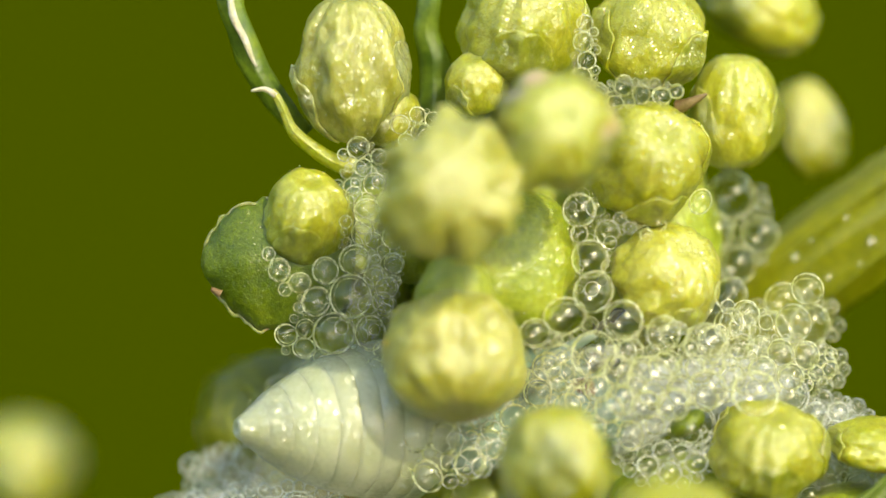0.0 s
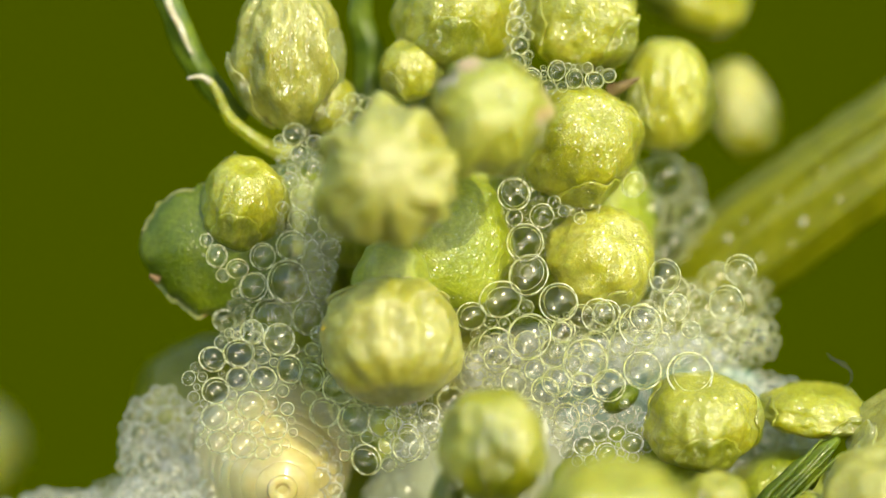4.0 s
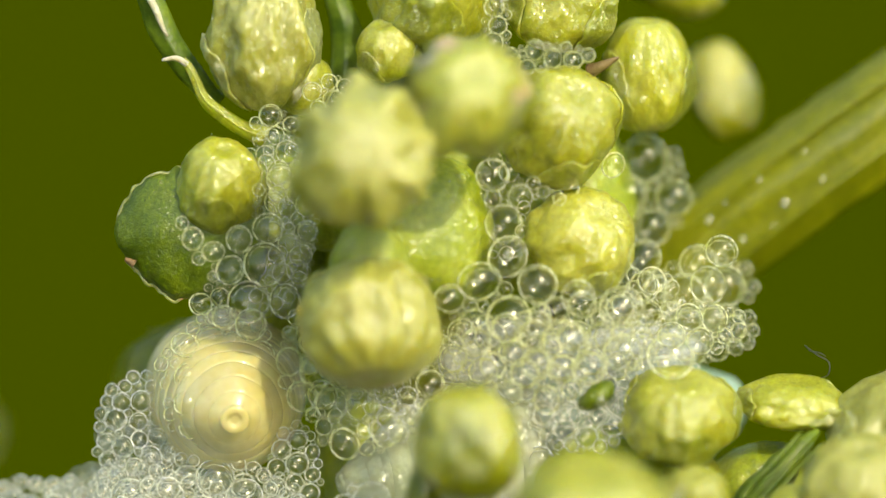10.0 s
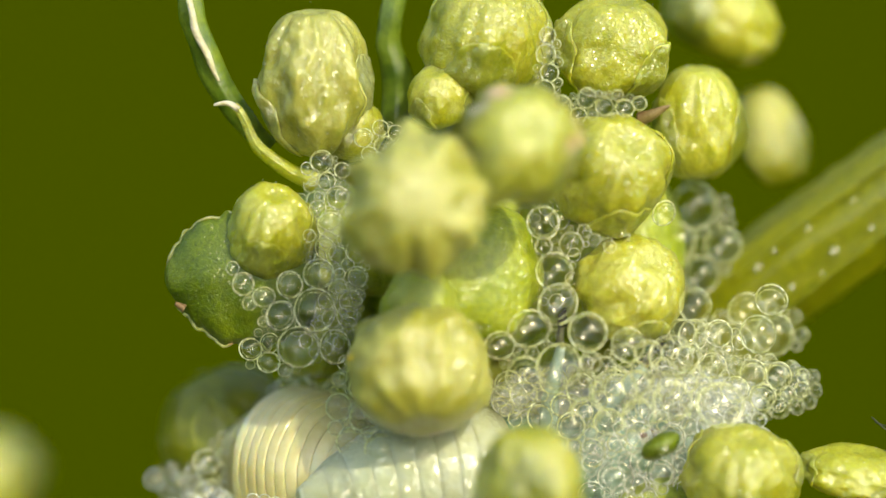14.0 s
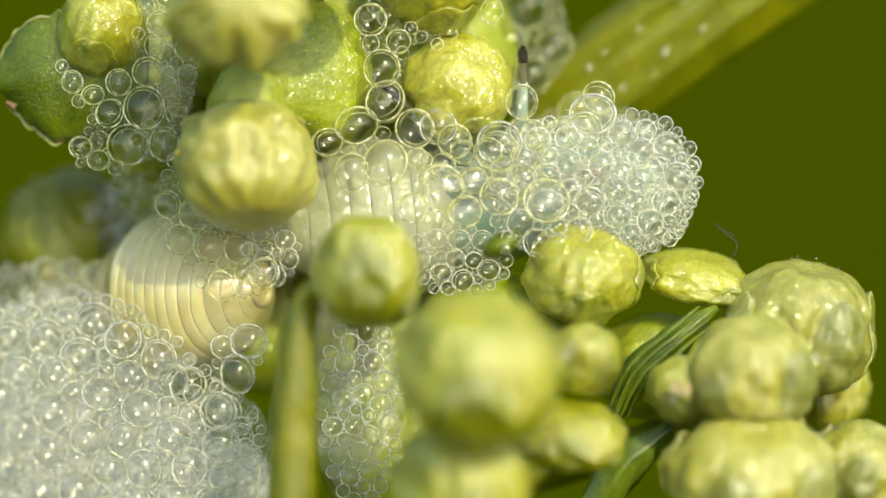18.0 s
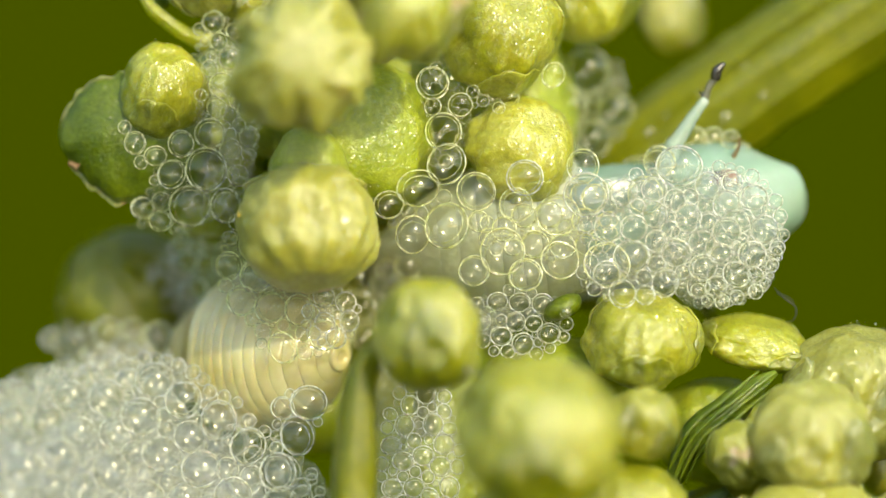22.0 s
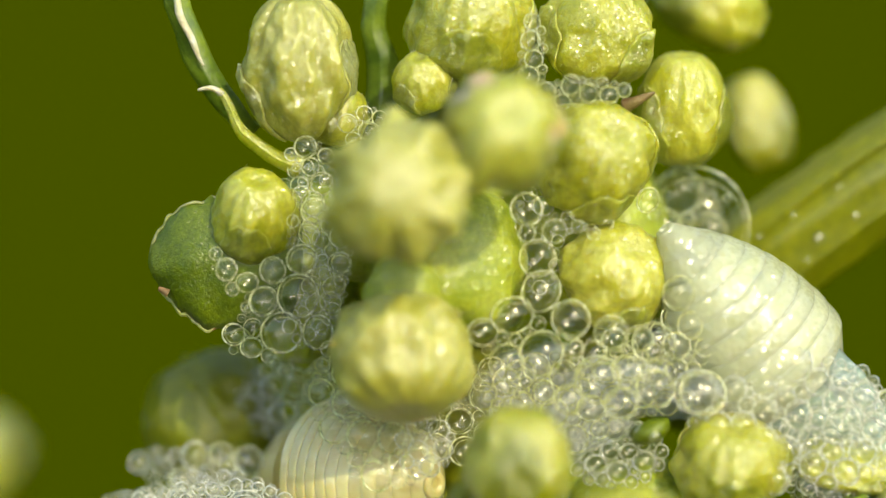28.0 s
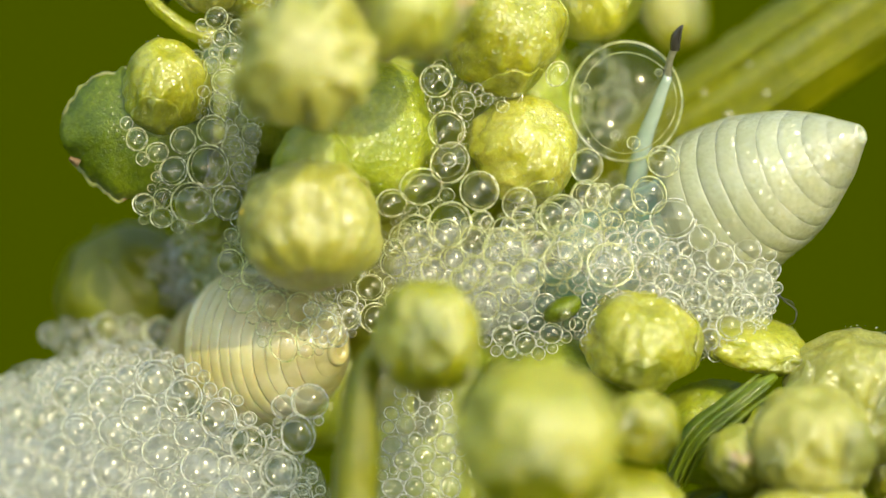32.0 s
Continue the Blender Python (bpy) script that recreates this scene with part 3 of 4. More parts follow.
for at, size in (((-0.18, 2.60, 0.34), (1.9, 2.2)), ((-2.63, 2.00, -0.20), (0.9, 1.9)), ((2.37, 2.40, 0.35), (1.5, 1.8)), ((1.67, 2.60, -5.95), (1.6, 2.4)), ((-0.71, 3.20, -4.30), (1.2, 1.7)), ((3.71, 1.20, -4.69), (1.5, 1.0)), ((6.44, 0.90, -5.39), (1.2, 1.0))):
    bud("green", at, size, (0.1, 0.1, 1), 0, "shaded green swelling at the heart of the flower head")


# ---- stems and leaves ----
def stems():
    ob = thing("plant_stem", (5.81, 2.00, -0.31), "thick ridged yellow-green stem rising beside the buds", "stem")
    inv = -Vector((5.81, 2.00, -0.31))
    line = [Vector(p) + inv for p in ((3.96, 4.30, -3.00), (5.08, 3.70, -0.71), (7.02, 3.30, 0.84), (9.09, 3.30, 2.28), (12.20, 3.30, 4.44))]
    part("stem_shaft", tube(line, (0.85, 1.0, 1.0, 1.0, 1.0), 60, 40, 9, 0.03, rough=0.04), STEM, ob)
    for k, (dx, dz) in enumerate(((-0.35, 0.45), (0.3, -0.35), (0.02, 0.05))):
        ridge = [p + Vector((dx, -0.93, dz)) for p in line[1:]]
        part("stem_ridge", tube(ridge, (0.03, 0.06, 0.06, 0.06), 8, 30, rough=0.02, seed=k), STEM, ob, "pale raised rib")
    ob = thing("flower_stalk", (0, 2.6, -2), "shaded green flower stalk behind the froth", "stem")
    inv = -Vector((0, 2.6, -2))
    line = [Vector(p) + inv for p in ((1.16, 1.50, -14.07), (1.67, 2.40, -8.00), (0.04, 2.80, -2.53), (-0.19, 2.40, 1.05), (0.51, 1.90, 3.60), (0.99, 1.60, 6.63))]
    part("stalk_shaft", tube(line, (1.1, 1.0, 0.9, 0.8, 0.6, 0.5), 24, 40, 7, 0.05, rough=0.06), STEM, ob)
    joints = (((-2.79, 0.50, 2.21), 0.16), ((-3.39, 0.50, -0.01), 0.18), ((2.53, 0.80, 1.04), 0.2), ((3.05, 0.80, -0.87), 0.2), ((-0.92, 0.00, -1.49), 0.3), ((1.16, -1.40, -4.00), 0.2),
              ((5.11, 0.30, -4.37), 0.2), ((8.74, 0.30, -5.48), 0.3), ((-0.97, -2.00, 1.16), 0.2), ((0.85, -1.40, 2.07), 0.2))
    for p, r in joints:
        end = Vector(p) + inv
        near = min((spline(line, k / 40) for k in range(41)), key=lambda q: (q - end - Vector((0, 1.2, -1.2))).length)
        part("pedicel", tube([near, near * 0.45 + end * 0.55 + Vector((0, 0.35, -0.35)), end], (r * 1.3, r, r), 12, 14, rough=0.04), STEM, ob)
    ob = thing("stalk", (-0.01, -2.80, -6.35), "green upright stalk in front of the froth", "stem")
    inv = -Vector((-0.01, -2.80, -6.35))
    line = [Vector(p) + inv for p in ((-0.07, -2.60, -11.15), (-0.06, -2.80, -7.72), (-0.01, -2.80, -5.96), (0.09, -2.80, -4.40), (0.49, -3.00, -3.81))]
    part("stalk_shaft", tube(line, (0.42, 0.42, 0.38, 0.28, 0.15), 20, 30, 5, 0.08, rough=0.05), STEM, ob)
    for dx in (-0.14, 0.1):
        part("stalk_rib", tube([p + Vector((dx, -0.22, 0)) for p in line[:-1]], (0.06, 0.06, 0.05, 0.03), 8, 24, rough=0.02), LEAF, ob, "paler raised rib")


def leaf(at, pts, widths, mat, label, category="leaf", **k):
    ob = thing("leaf", at, label, category)
    part("leaf_blade", blade([Vector(p) - Vector(at) for p in pts], widths, **k), mat, ob)
    return ob


def leaves():
    lf = leaf((-2.99, 0.50, -0.31), ((-2.79, 0.50, -0.21), (-3.59, 0.30, -0.16), (-4.49, 0.35, -0.22), (-5.05, 0.50, -0.32), (-5.33, 0.60, -0.42)), (0.9, 1.22, 1.15, 0.72, 0.25), LEAF,
              "cupped green leaf with a ragged reddish rim, under bubbles", cup=0.35, thick=0.12, ragged=0.25, seed=3)
    line, half = [Vector(p) - Vector((-2.99, 0.50, -0.31)) for p in ((-2.79, 0.50, -0.21), (-3.59, 0.30, -0.16), (-4.49, 0.35, -0.22), (-5.05, 0.50, -0.32), (-5.33, 0.60, -0.42))], (0.9, 1.22, 1.15, 0.72, 0.25)
    for s in (-1, 1):
        rim = []
        for k in range(4, 25):
            c, d = spline(line, k / 24), spline(line, min(k / 24 + 0.03, 1)) - spline(line, k / 24 - 0.03)
            side = d.normalized().cross(Vector((0, 1, 0))).normalized()
            rim.append(c + side * (s * ramp_of(half, k / 24) * (1 + 0.22 * noise.noise(Vector((k / 24 * 14 + 3, s * 2, 3.1))))) + Vector((0, 0.02, 0)))
        part("leaf_rim", tube(rim, (0.015, 0.03, 0.025, 0.045, 0.03), 8, 70, rough=0.05, seed=s), LEAF_RIM, lf, "pale ragged reddish rim")
    part("leaf_tip", tube([Vector((-5.07, 0.30, -0.72)) - Vector((-2.99, 0.50, -0.31)), Vector((-5.25, 0.30, -0.65)) - Vector((-2.99, 0.50, -0.31))], (0.07, 0.035), 8, 6, rough=0.04), TIP, lf, "reddish dry tip")
    cb = leaf((-2.80, 0.60, 1.61), ((-2.75, 0.60, 1.51), (-3.30, 0.40, 1.75), (-3.80, 0.30, 2.19), (-4.06, 0.30, 2.69), (-4.21, 0.30, 2.89)), (0.22, 0.16, 0.11, 0.08, 0.06), BUD_OLIVE,
              "curled yellow-green bract with a pale dry hook", "bract", cup=0.5, thick=0.08)
    part("hook", tube([Vector(p) - Vector((-2.80, 0.60, 1.61)) for p in ((-4.13, 0.30, 2.81), (-4.31, 0.25, 2.91), (-4.55, 0.20, 2.87))], (0.06, 0.05, 0.02), 10, 8, rough=0.03), PALE_TIP, cb, "pale dry hook")
    nl = leaf((-4.03, 0.90, 2.51), ((-3.62, 0.90, 2.11), (-4.08, 0.80, 2.66), (-4.58, 0.70, 3.46), (-4.89, 0.60, 4.21), (-5.04, 0.50, 5.11), (-5.15, 0.50, 6.11)), (0.2, 0.22, 0.24, 0.24, 0.22, 0.15), LEAF_DARK,
         "narrow dark green leaf with a pale midrib", cup=0.6, thick=0.08)
    part("midrib", tube([Vector(p) - Vector((-4.03, 0.90, 2.51)) for p in ((-4.47, 0.45, 3.32), (-4.70, 0.40, 3.75), (-4.90, 0.30, 4.29), (-5.03, 0.25, 4.99))], (0.02, 0.06, 0.07, 0.05), 10, 20, rough=0.04), PALE_TIP, nl, "pale streaked midrib")
    leaf((-1.41, 1.40, 2.55), ((-1.36, 1.40, 2.45), (-1.32, 1.40, 3.36), (-1.47, 1.30, 4.16), (-1.28, 1.20, 5.17)), (0.25, 0.28, 0.22, 0.2), LEAF_DARK, "slender green leaf between the buds", cup=0.5, thick=0.08)
    gl = leaf((5.69, -0.60, -6.05), ((5.54, -0.60, -6.25), (5.98, -0.80, -5.45), (6.68, -0.80, -4.85), (7.38, -0.60, -4.31)), (0.15, 0.3, 0.3, 0.06), LEAF_DARK, "narrow dark green grooved leaf among the buds", cup=0.7, thick=0.1)
    for k, off in enumerate((-0.20, -0.07, 0.07, 0.20)):
        bow = -0.30 + 2.2 * off * off
        rib = [Vector(p) - Vector((5.69, -0.60, -6.05)) + Vector((-0.7 * off, bow, 0.7 * off)) for p in ((5.62, -0.60, -6.15), (5.98, -0.80, -5.45), (6.60, -0.80, -4.90), (7.20, -0.62, -4.42))]
        part("leaf_rib", tube(rib, (0.02, 0.05, 0.05, 0.02), 8, 30, rough=0.02, seed=k), LEAF, gl, "paler raised rib")
    leaf((5.58, -0.80, -7.44), ((5.08, -0.80, -8.14), (5.68, -0.90, -7.14), (6.57, -0.90, -6.44)), (0.3, 0.4, 0.15), LEAF_DARK, "dark green leaf in the shade of the buds", cup=0.6, thick=0.1)
    th = thing("bract_tip", (3.16, 0.30, 2.69), "small brown pointed bract tip", "bract")
    o = Vector((3.16, 0.30, 2.69))
    part("point", tube([Vector(p) - o for p in ((3.01, 0.40, 2.64), (3.26, 0.20, 2.74), (3.52, 0.10, 2.86))], (0.14, 0.09, 0.015), 8, 10, rough=0.02), TIP, th)


stems()
leaves()


# ---- froth ----
def bubble_shape(div, steps, sides, thin, inner=False):
    """A round film, and the bead of liquid round it where it meets the open surface, made as a pale ring for its bright
    reflection: points, film faces, rim faces.
    """
    bm = bmesh.new()
    bmesh.ops.create_icosphere(bm, subdivisions=div, radius=1)
    bm.verts.ensure_lookup_table()
    co = [tuple(v.co) for v in bm.verts]
    film = [tuple(v.index for v in f.verts) for f in bm.faces]
    bm.free()
    first, rim = len(co), []
    for i in range(steps):
        a = 2 * math.pi * i / steps
        for k in range(sides):
            b = 2 * math.pi * k / sides
            r = 0.95 + thin * math.cos(b)
            co.append((r * math.cos(a), thin * math.sin(b) - 0.12, r * math.sin(a)))
            n, m = (i + 1) % steps, (k + 1) % sides
            rim += [(first + i * sides + k, first + n * sides + k, first + n * sides + m), (first + i * sides + k, first + n * sides + m, first + i * sides + m)]
    # a second ring, added for the inner arc of reflected light
    if inner:
        first = len(co)
        for i in range(steps):
            a = 2 * math.pi * i / steps
            for k in range(3):
                b = 2 * math.pi * k / 3
                r = 0.80 + 0.02 * math.sin(3 * a + 1) + 0.5 * thin * math.cos(b)
                co.append((r * math.cos(a) + 0.03, 0.5 * thin * math.sin(b) - 0.45, r * math.sin(a) - 0.02))
                n, m = (i + 1) % steps, (k + 1) % 3
                rim += [(first + i * 3 + k, first + n * 3 + k, first + n * 3 + m), (first + i * 3 + k, first + n * 3 + m, first + i * 3 + m)]
    return np.array(co), np.array(film), np.array(rim)


def bubble_mesh(items, name, film_skin, shape, rim_skin=RIM):
    """One mesh of bubbles: items are (x, y, z, r) in millimetres."""
    base, film, rim = shape
    it = np.array(items)
    n, m = len(it), len(base)
    co = (base[None] * it[:, None, 3:4] + it[:, None, :3]).reshape(-1, 3) * MM
    tri = np.concatenate([film, rim])
    fa = (tri[None] + (np.arange(n) * m)[:, None, None]).reshape(-1, 3)
    me = bpy.data.meshes.new(name)
    me.from_pydata(co.tolist(), [], fa.tolist())
    me.materials.append(film_skin)
    me.materials.append(rim_skin)
    me.polygons.foreach_set("use_smooth", [True] * len(me.polygons))
    me.polygons.foreach_set("material_index", ([0] * len(film) + [1] * len(rim)) * n)
    return me


FINE_SHAPE, TINY_SHAPE = bubble_shape(2, 20, 4, 0.085), bubble_shape(1, 14, 3, 0.11)
ROUND_BUBBLES = [bubble_mesh([(0, 0, 0, 1)], "bubble", BUBBLE, bubble_shape(3, 48, 6, thin, thin < 0.07)) for thin in (0.045, 0.06, 0.08)]
WHITE_BUBBLES = [bubble_mesh([(0, 0, 0, 1)], "bubble", WHITE_FILM, bubble_shape(3, 48, 6, thin, thin < 0.07), WHITE_RIM) for thin in (0.045, 0.06, 0.08)]


def pack(blobs, count, small, large, seed, power=2.2, gap=0.88, kept=()):
    """Bubbles side by side on the bulging fronts of lumps (x, y, z, rx, ry, rz): large ones first, smaller ones in the gaps."""
    rng = np.random.default_rng(seed)
    share = np.array([b[3] * b[5] for b in blobs])
    share = share / share.sum()
    radii = np.sort(small + (large - small) * rng.random(count) ** power)[::-1]
    rows = np.zeros((count + len(kept), 4))
    n = len(kept)
    if n:
        rows[:n] = kept
    for r in radii:
        picks = rng.choice(len(blobs), 60, p=share)
        for b in (blobs[k] for k in picks):
            a, d = rng.random() * 2 * math.pi, math.sqrt(rng.random())
            x, z = b[0] + b[3] * d * math.cos(a), b[2] + b[5] * d * math.sin(a)
            if r > 0.14 and d > 0.8:
                continue
            y = b[1] - b[4] * math.sqrt(1 - d * d) + rng.normal() * 0.05
            near = rows[:n]
            flat = np.hypot(near[:, 0] - x, near[:, 2] - z)
            if ((flat < gap * (near[:, 3] + r)) & (np.abs(near[:, 1] - y) < 0.55)).any():
                continue
            rows[n] = (x, y, z, r)
            n += 1
            break
    return [tuple(k) for k in rows[:n]]


def froth(at, label, blobs, count, small, large, seed, kept=(), body=(), veil=(), big=0.13, power=2.2, gap=0.88, most=220, white=False, lean=0.0):
    """A clump of froth: clear bubbles one by one, the fine ones joined, and the milky liquid between them."""
    ob = thing("spittle_froth", at, label, "froth", "clumps of froth")
    o = Vector(at)
    sink = lambda x: lean * max(0.0, -1.5 - x)
    items = [(x, y + sink(x), z, r) for x, y, z, r in pack(blobs, count, small, large, seed, power, gap, kept)]
    items.sort(key=lambda i: -i[3])
    large_ones = [i for i in items if i[3] >= big][:most]
    rest = items[len(large_ones):]
    rng = random.Random(seed)
    for x, y, z, r in large_ones:
        b = part("bubble", (WHITE_BUBBLES if white else ROUND_BUBBLES)[0 if r > 0.3 else 1 if r > 0.17 else 2], None, ob)
        b.location = (Vector((x, y, z)) - o) * MM
        b.scale = [r * rng.uniform(0.92, 1.08) for _ in range(3)]
        b.rotation_euler = (rng.uniform(-0.35, 0.35), 0, rng.uniform(-0.35, 0.35))
    mid, tiny = [i for i in rest if i[3] > 0.085], [i for i in rest if i[3] <= 0.085]
    for group, shape in ((mid, FINE_SHAPE), (tiny, TINY_SHAPE)):
        if group:
            me = bubble_mesh([(x - o.x, y - o.y, z - o.z, r) for x, y, z, r in group], "fine_froth", WHITE_FILM if white else FINE, shape, WHITE_RIM if white else RIM)
            tagged(part("fine_froth", me, None, ob, "mass of tiny clear bubbles"), kind="stuff")
    for (x, y, z, rx, ry, rz), soft in [(b, False) for b in body] + [(b, True) for b in veil]:
        def skin(u, v, c=Vector((x, y + sink(x), z)) - o, s=(rx, ry, rz)):
            a, h = 2 * math.pi * u, -math.cos(math.pi * v)
            q = math.sqrt(max(0, 1 - h * h))
            n = Vector((q * math.cos(a), q * math.sin(a), h))
            k = 1 + 0.16 * noise.noise(n * 2.3 + c) + 0.08 * noise.noise(n * 6 + c) + 0.04 * noise.noise(n * 15 + c)
            return c + Vector((n.x * s[0], n.y * s[1], n.z * s[2])) * k
        part("froth_veil" if soft else "froth_body", surface(skin, 90, 60, True), VEIL if soft else FOAM, ob, "milky liquid between the bubbles")
    return ob


def lumps(*rows):
    return [(*c, *s) for c, s in rows]


def seen(*rows):
    return [(*c, r) for c, r in rows]


froth((-2.78, 0.30, -0.21), "clear round bubbles clinging between leaf and buds",
      lumps(((-2.43, 0.00, 0.09), (0.6, 0.2, 1.5)), ((-3.07, 0.00, -1.11), (0.7, 0.2, 0.6)), ((-2.59, 0.00, 1.59), (0.35, 0.15, 0.4)), ((-3.37, 0.20, -1.51), (0.7, 0.15, 0.35)), ((-2.59, 0.50, -0.00), (0.7, 0.2, 1.6))), 420, 0.04, 0.22, 11,
      seen(((-4.02, -0.35, -0.30), 0.2), ((-4.21, -0.30, -0.02), 0.12), ((-3.91, -0.35, -0.64), 0.12), ((-3.66, -0.35, -0.52), 0.2), ((-3.36, -0.30, -0.86), 0.28), ((-3.21, -0.30, -0.31), 0.25),
           ((-2.70, -0.20, -0.11), 0.3), ((-2.76, -0.20, -0.76), 0.38), ((-3.06, -0.10, -1.41), 0.38), ((-2.41, -0.10, -1.40), 0.3), ((-2.57, -0.20, 0.34), 0.2), ((-2.48, -0.20, 0.74), 0.24),
           ((-2.71, -0.20, 1.04), 0.15), ((-2.36, -0.10, 0.24), 0.17), ((-2.80, -0.20, 1.51), 0.08), ((-2.28, -0.20, 1.71), 0.14), ((-2.64, -0.10, 1.87), 0.2), ((-3.66, -0.30, -0.96), 0.1)), power=2.0, gap=0.88, big=0.1)
froth((1.52, 0.20, 0.02), "clear bubbles with yellow rims beside the bright bud",
      lumps(((1.42, 0.00, 0.22), (0.4, 0.15, 0.9)), ((1.03, -0.30, -1.48), (0.5, 0.2, 0.6)), ((2.21, -0.20, 0.52), (0.6, 0.12, 0.12))), 190, 0.05, 0.2, 12,
      seen(((1.26, -0.50, 0.78), 0.3), ((1.46, -0.50, -0.07), 0.34), ((1.53, -0.60, -0.66), 0.38), ((1.00, -0.60, -1.06), 0.38), ((0.49, -0.60, -1.37), 0.27), ((1.54, -0.70, -1.75), 0.42),
           ((2.04, -0.70, -1.14), 0.38), ((2.75, -0.70, -1.36), 0.32), ((3.51, -0.70, -1.55), 0.40), ((2.51, -0.90, -2.19), 0.42), ((0.92, -0.70, -1.89), 0.34), ((3.94, -0.60, -0.67), 0.32),
           ((4.14, -0.60, -1.24), 0.25), ((4.39, -0.60, -1.63), 0.17), ((3.40, 0.00, 0.97), 0.24), ((1.27, -0.50, 0.37), 0.15), ((1.75, -0.50, 0.41), 0.23), ((1.98, -0.50, 0.64), 0.12),
           ((2.16, -0.50, 0.48), 0.12), ((2.44, -0.50, 0.36), 0.12), ((2.09, -0.80, -1.66), 0.18), ((3.52, -0.80, -2.35), 0.38), ((4.36, -0.80, -2.42), 0.4), ((2.02, -0.90, -2.54), 0.3),
           ((2.93, -0.90, -2.61), 0.3), ((5.06, -0.30, -1.17), 0.34), ((5.31, -0.10, -0.56), 0.3)), gap=0.88, big=0.1)
STREAK = froth((3.54, 0.30, -2.07), "whitish band of fine bubbles between the buds",
      lumps(((3.32, -0.40, -1.86), (1.2, 0.25, 0.45)), ((4.93, 0.50, -2.15), (1.3, 0.25, 0.5)), ((4.33, 0.20, -1.36), (0.7, 0.2, 0.35)),
            ((3.56, 0.60, -2.27), (1.2, 0.3, 0.6)), ((5.07, 1.30, -2.26), (1.4, 0.3, 0.5))),
      850, 0.05, 0.26, 13, body=lumps(((1.88, 2.40, -2.72), (1.6, 0.7, 0.9)), ((4.14, 2.60, -2.50), (1.3, 0.6, 0.5))),
      veil=lumps(((3.94, 0.20, -2.26), (1.4, 0.12, 0.35))), gap=0.86, most=250, big=0.11)
BAND = froth((1.64, 0.00, -2.38), "loose bubbles that the nymph pushes aside",
             lumps(((1.43, -0.40, -2.17), (1.1, 0.25, 0.5)), ((2.03, -0.50, -2.86), (0.9, 0.25, 0.4)), ((1.04, 0.30, -2.28), (0.9, 0.3, 0.5)), ((0.04, 0.00, -3.09), (0.8, 0.3, 0.5))), 420, 0.05, 0.27, 23, veil=lumps(((1.44, 0.10, -2.38), (1.2, 0.15, 0.6))), gap=0.88, most=150, big=0.11)
froth((4.08, 1.60, 0.56), "soft grey bubbles between bud and stem",
      lumps(((4.10, 2.30, 0.58), (0.7, 0.25, 0.9)), ((5.07, 1.60, -1.16), (0.9, 0.2, 0.5))), 170, 0.08, 0.38, 14, seen(((4.07, 2.40, 1.14), 0.45), ((3.94, 0.20, -1.21), 0.3), ((4.70, 1.20, -1.36), 0.4)), gap=0.88)
froth((2.21, 0.30, 3.04), "small bubbles lodged between the upper buds",
      lumps(((1.35, -0.10, 3.41), (0.2, 0.15, 0.9)), ((2.19, -0.40, 2.86), (0.8, 0.15, 0.2)), ((-1.60, 0.20, 2.26), (0.4, 0.15, 0.3))), 130, 0.04, 0.19, 15, gap=0.88)
froth((-3.35, 0.40, -5.87), "dense white froth heaped round a pale nymph",
      lumps(((-4.21, -0.30, -6.05), (2.5, 0.35, 2.0)), ((-2.00, -0.50, -6.64), (1.3, 0.3, 1.3)), ((-6.84, 0.00, -6.45), (2.2, 0.35, 1.9)), ((-2.31, -0.30, -8.65), (2.5, 0.3, 1.6)), ((-1.10, -0.50, -5.25), (0.4, 0.25, 0.6))),
      1000, 0.09, 0.36, 16, body=lumps(((-4.54, 1.50, -7.74), (2.9, 1.0, 2.5)), ((-8.02, 1.70, -7.74), (2.4, 1.0, 2.4)), ((-1.87, 1.00, -8.83), (2.3, 1.0, 2.1))), most=295, gap=0.84, power=1.6, white=True, lean=0.32)
froth((-2.84, 0.20, -6.07), "white froth deeper in the heap",
      lumps(((-4.25, 0.30, -6.07), (2.6, 0.3, 2.1)), ((-2.03, 0.10, -6.87), (1.4, 0.3, 1.3)), ((-6.89, 0.50, -6.47), (2.2, 0.3, 1.9))), 380, 0.09, 0.34, 26,
      veil=lumps(((-4.92, -0.20, -5.05), (1.7, 0.15, 0.7)), ((-4.57, 0.50, -5.06), (2.2, 0.2, 0.9)), ((-1.13, 0.20, -6.87), (0.6, 0.15, 1.0))), most=200, white=True, lean=0.32)
froth((-3.90, 1.20, -3.05), "thin grey froth above the heap",
      lumps(((-2.80, 1.60, -2.14), (0.6, 0.3, 0.6)), ((-3.22, 1.80, -2.75), (0.7, 0.2, 0.6)), ((-4.82, 1.20, -3.86), (1.1, 0.2, 0.3))), 90, 0.06, 0.26, 17, white=True, lean=0.3)
froth((0.90, -0.60, -6.05), "shaded bubbles between stalk and buds",
      lumps(((1.09, -0.40, -6.05), (0.7, 0.25, 1.7)), ((2.80, -0.40, -3.45), (0.9, 0.2, 0.6)), ((-0.50, -0.30, -3.35), (0.5, 0.2, 0.5))), 480, 0.04, 0.2, 18, veil=lumps(((0.89, -0.10, -5.66), (0.8, 0.15, 1.7))), gap=0.88, white=True)
froth((-1.76, -0.20, -2.41), "clear bubbles under the cream bud",
      lumps(((-1.86, -0.20, -2.41), (0.6, 0.2, 1.0)), ((-1.16, -0.30, -3.41), (0.8, 0.2, 0.7)), ((-1.60, 0.60, -2.63), (0.5, 0.2, 0.9))), 220, 0.05, 0.3, 31)
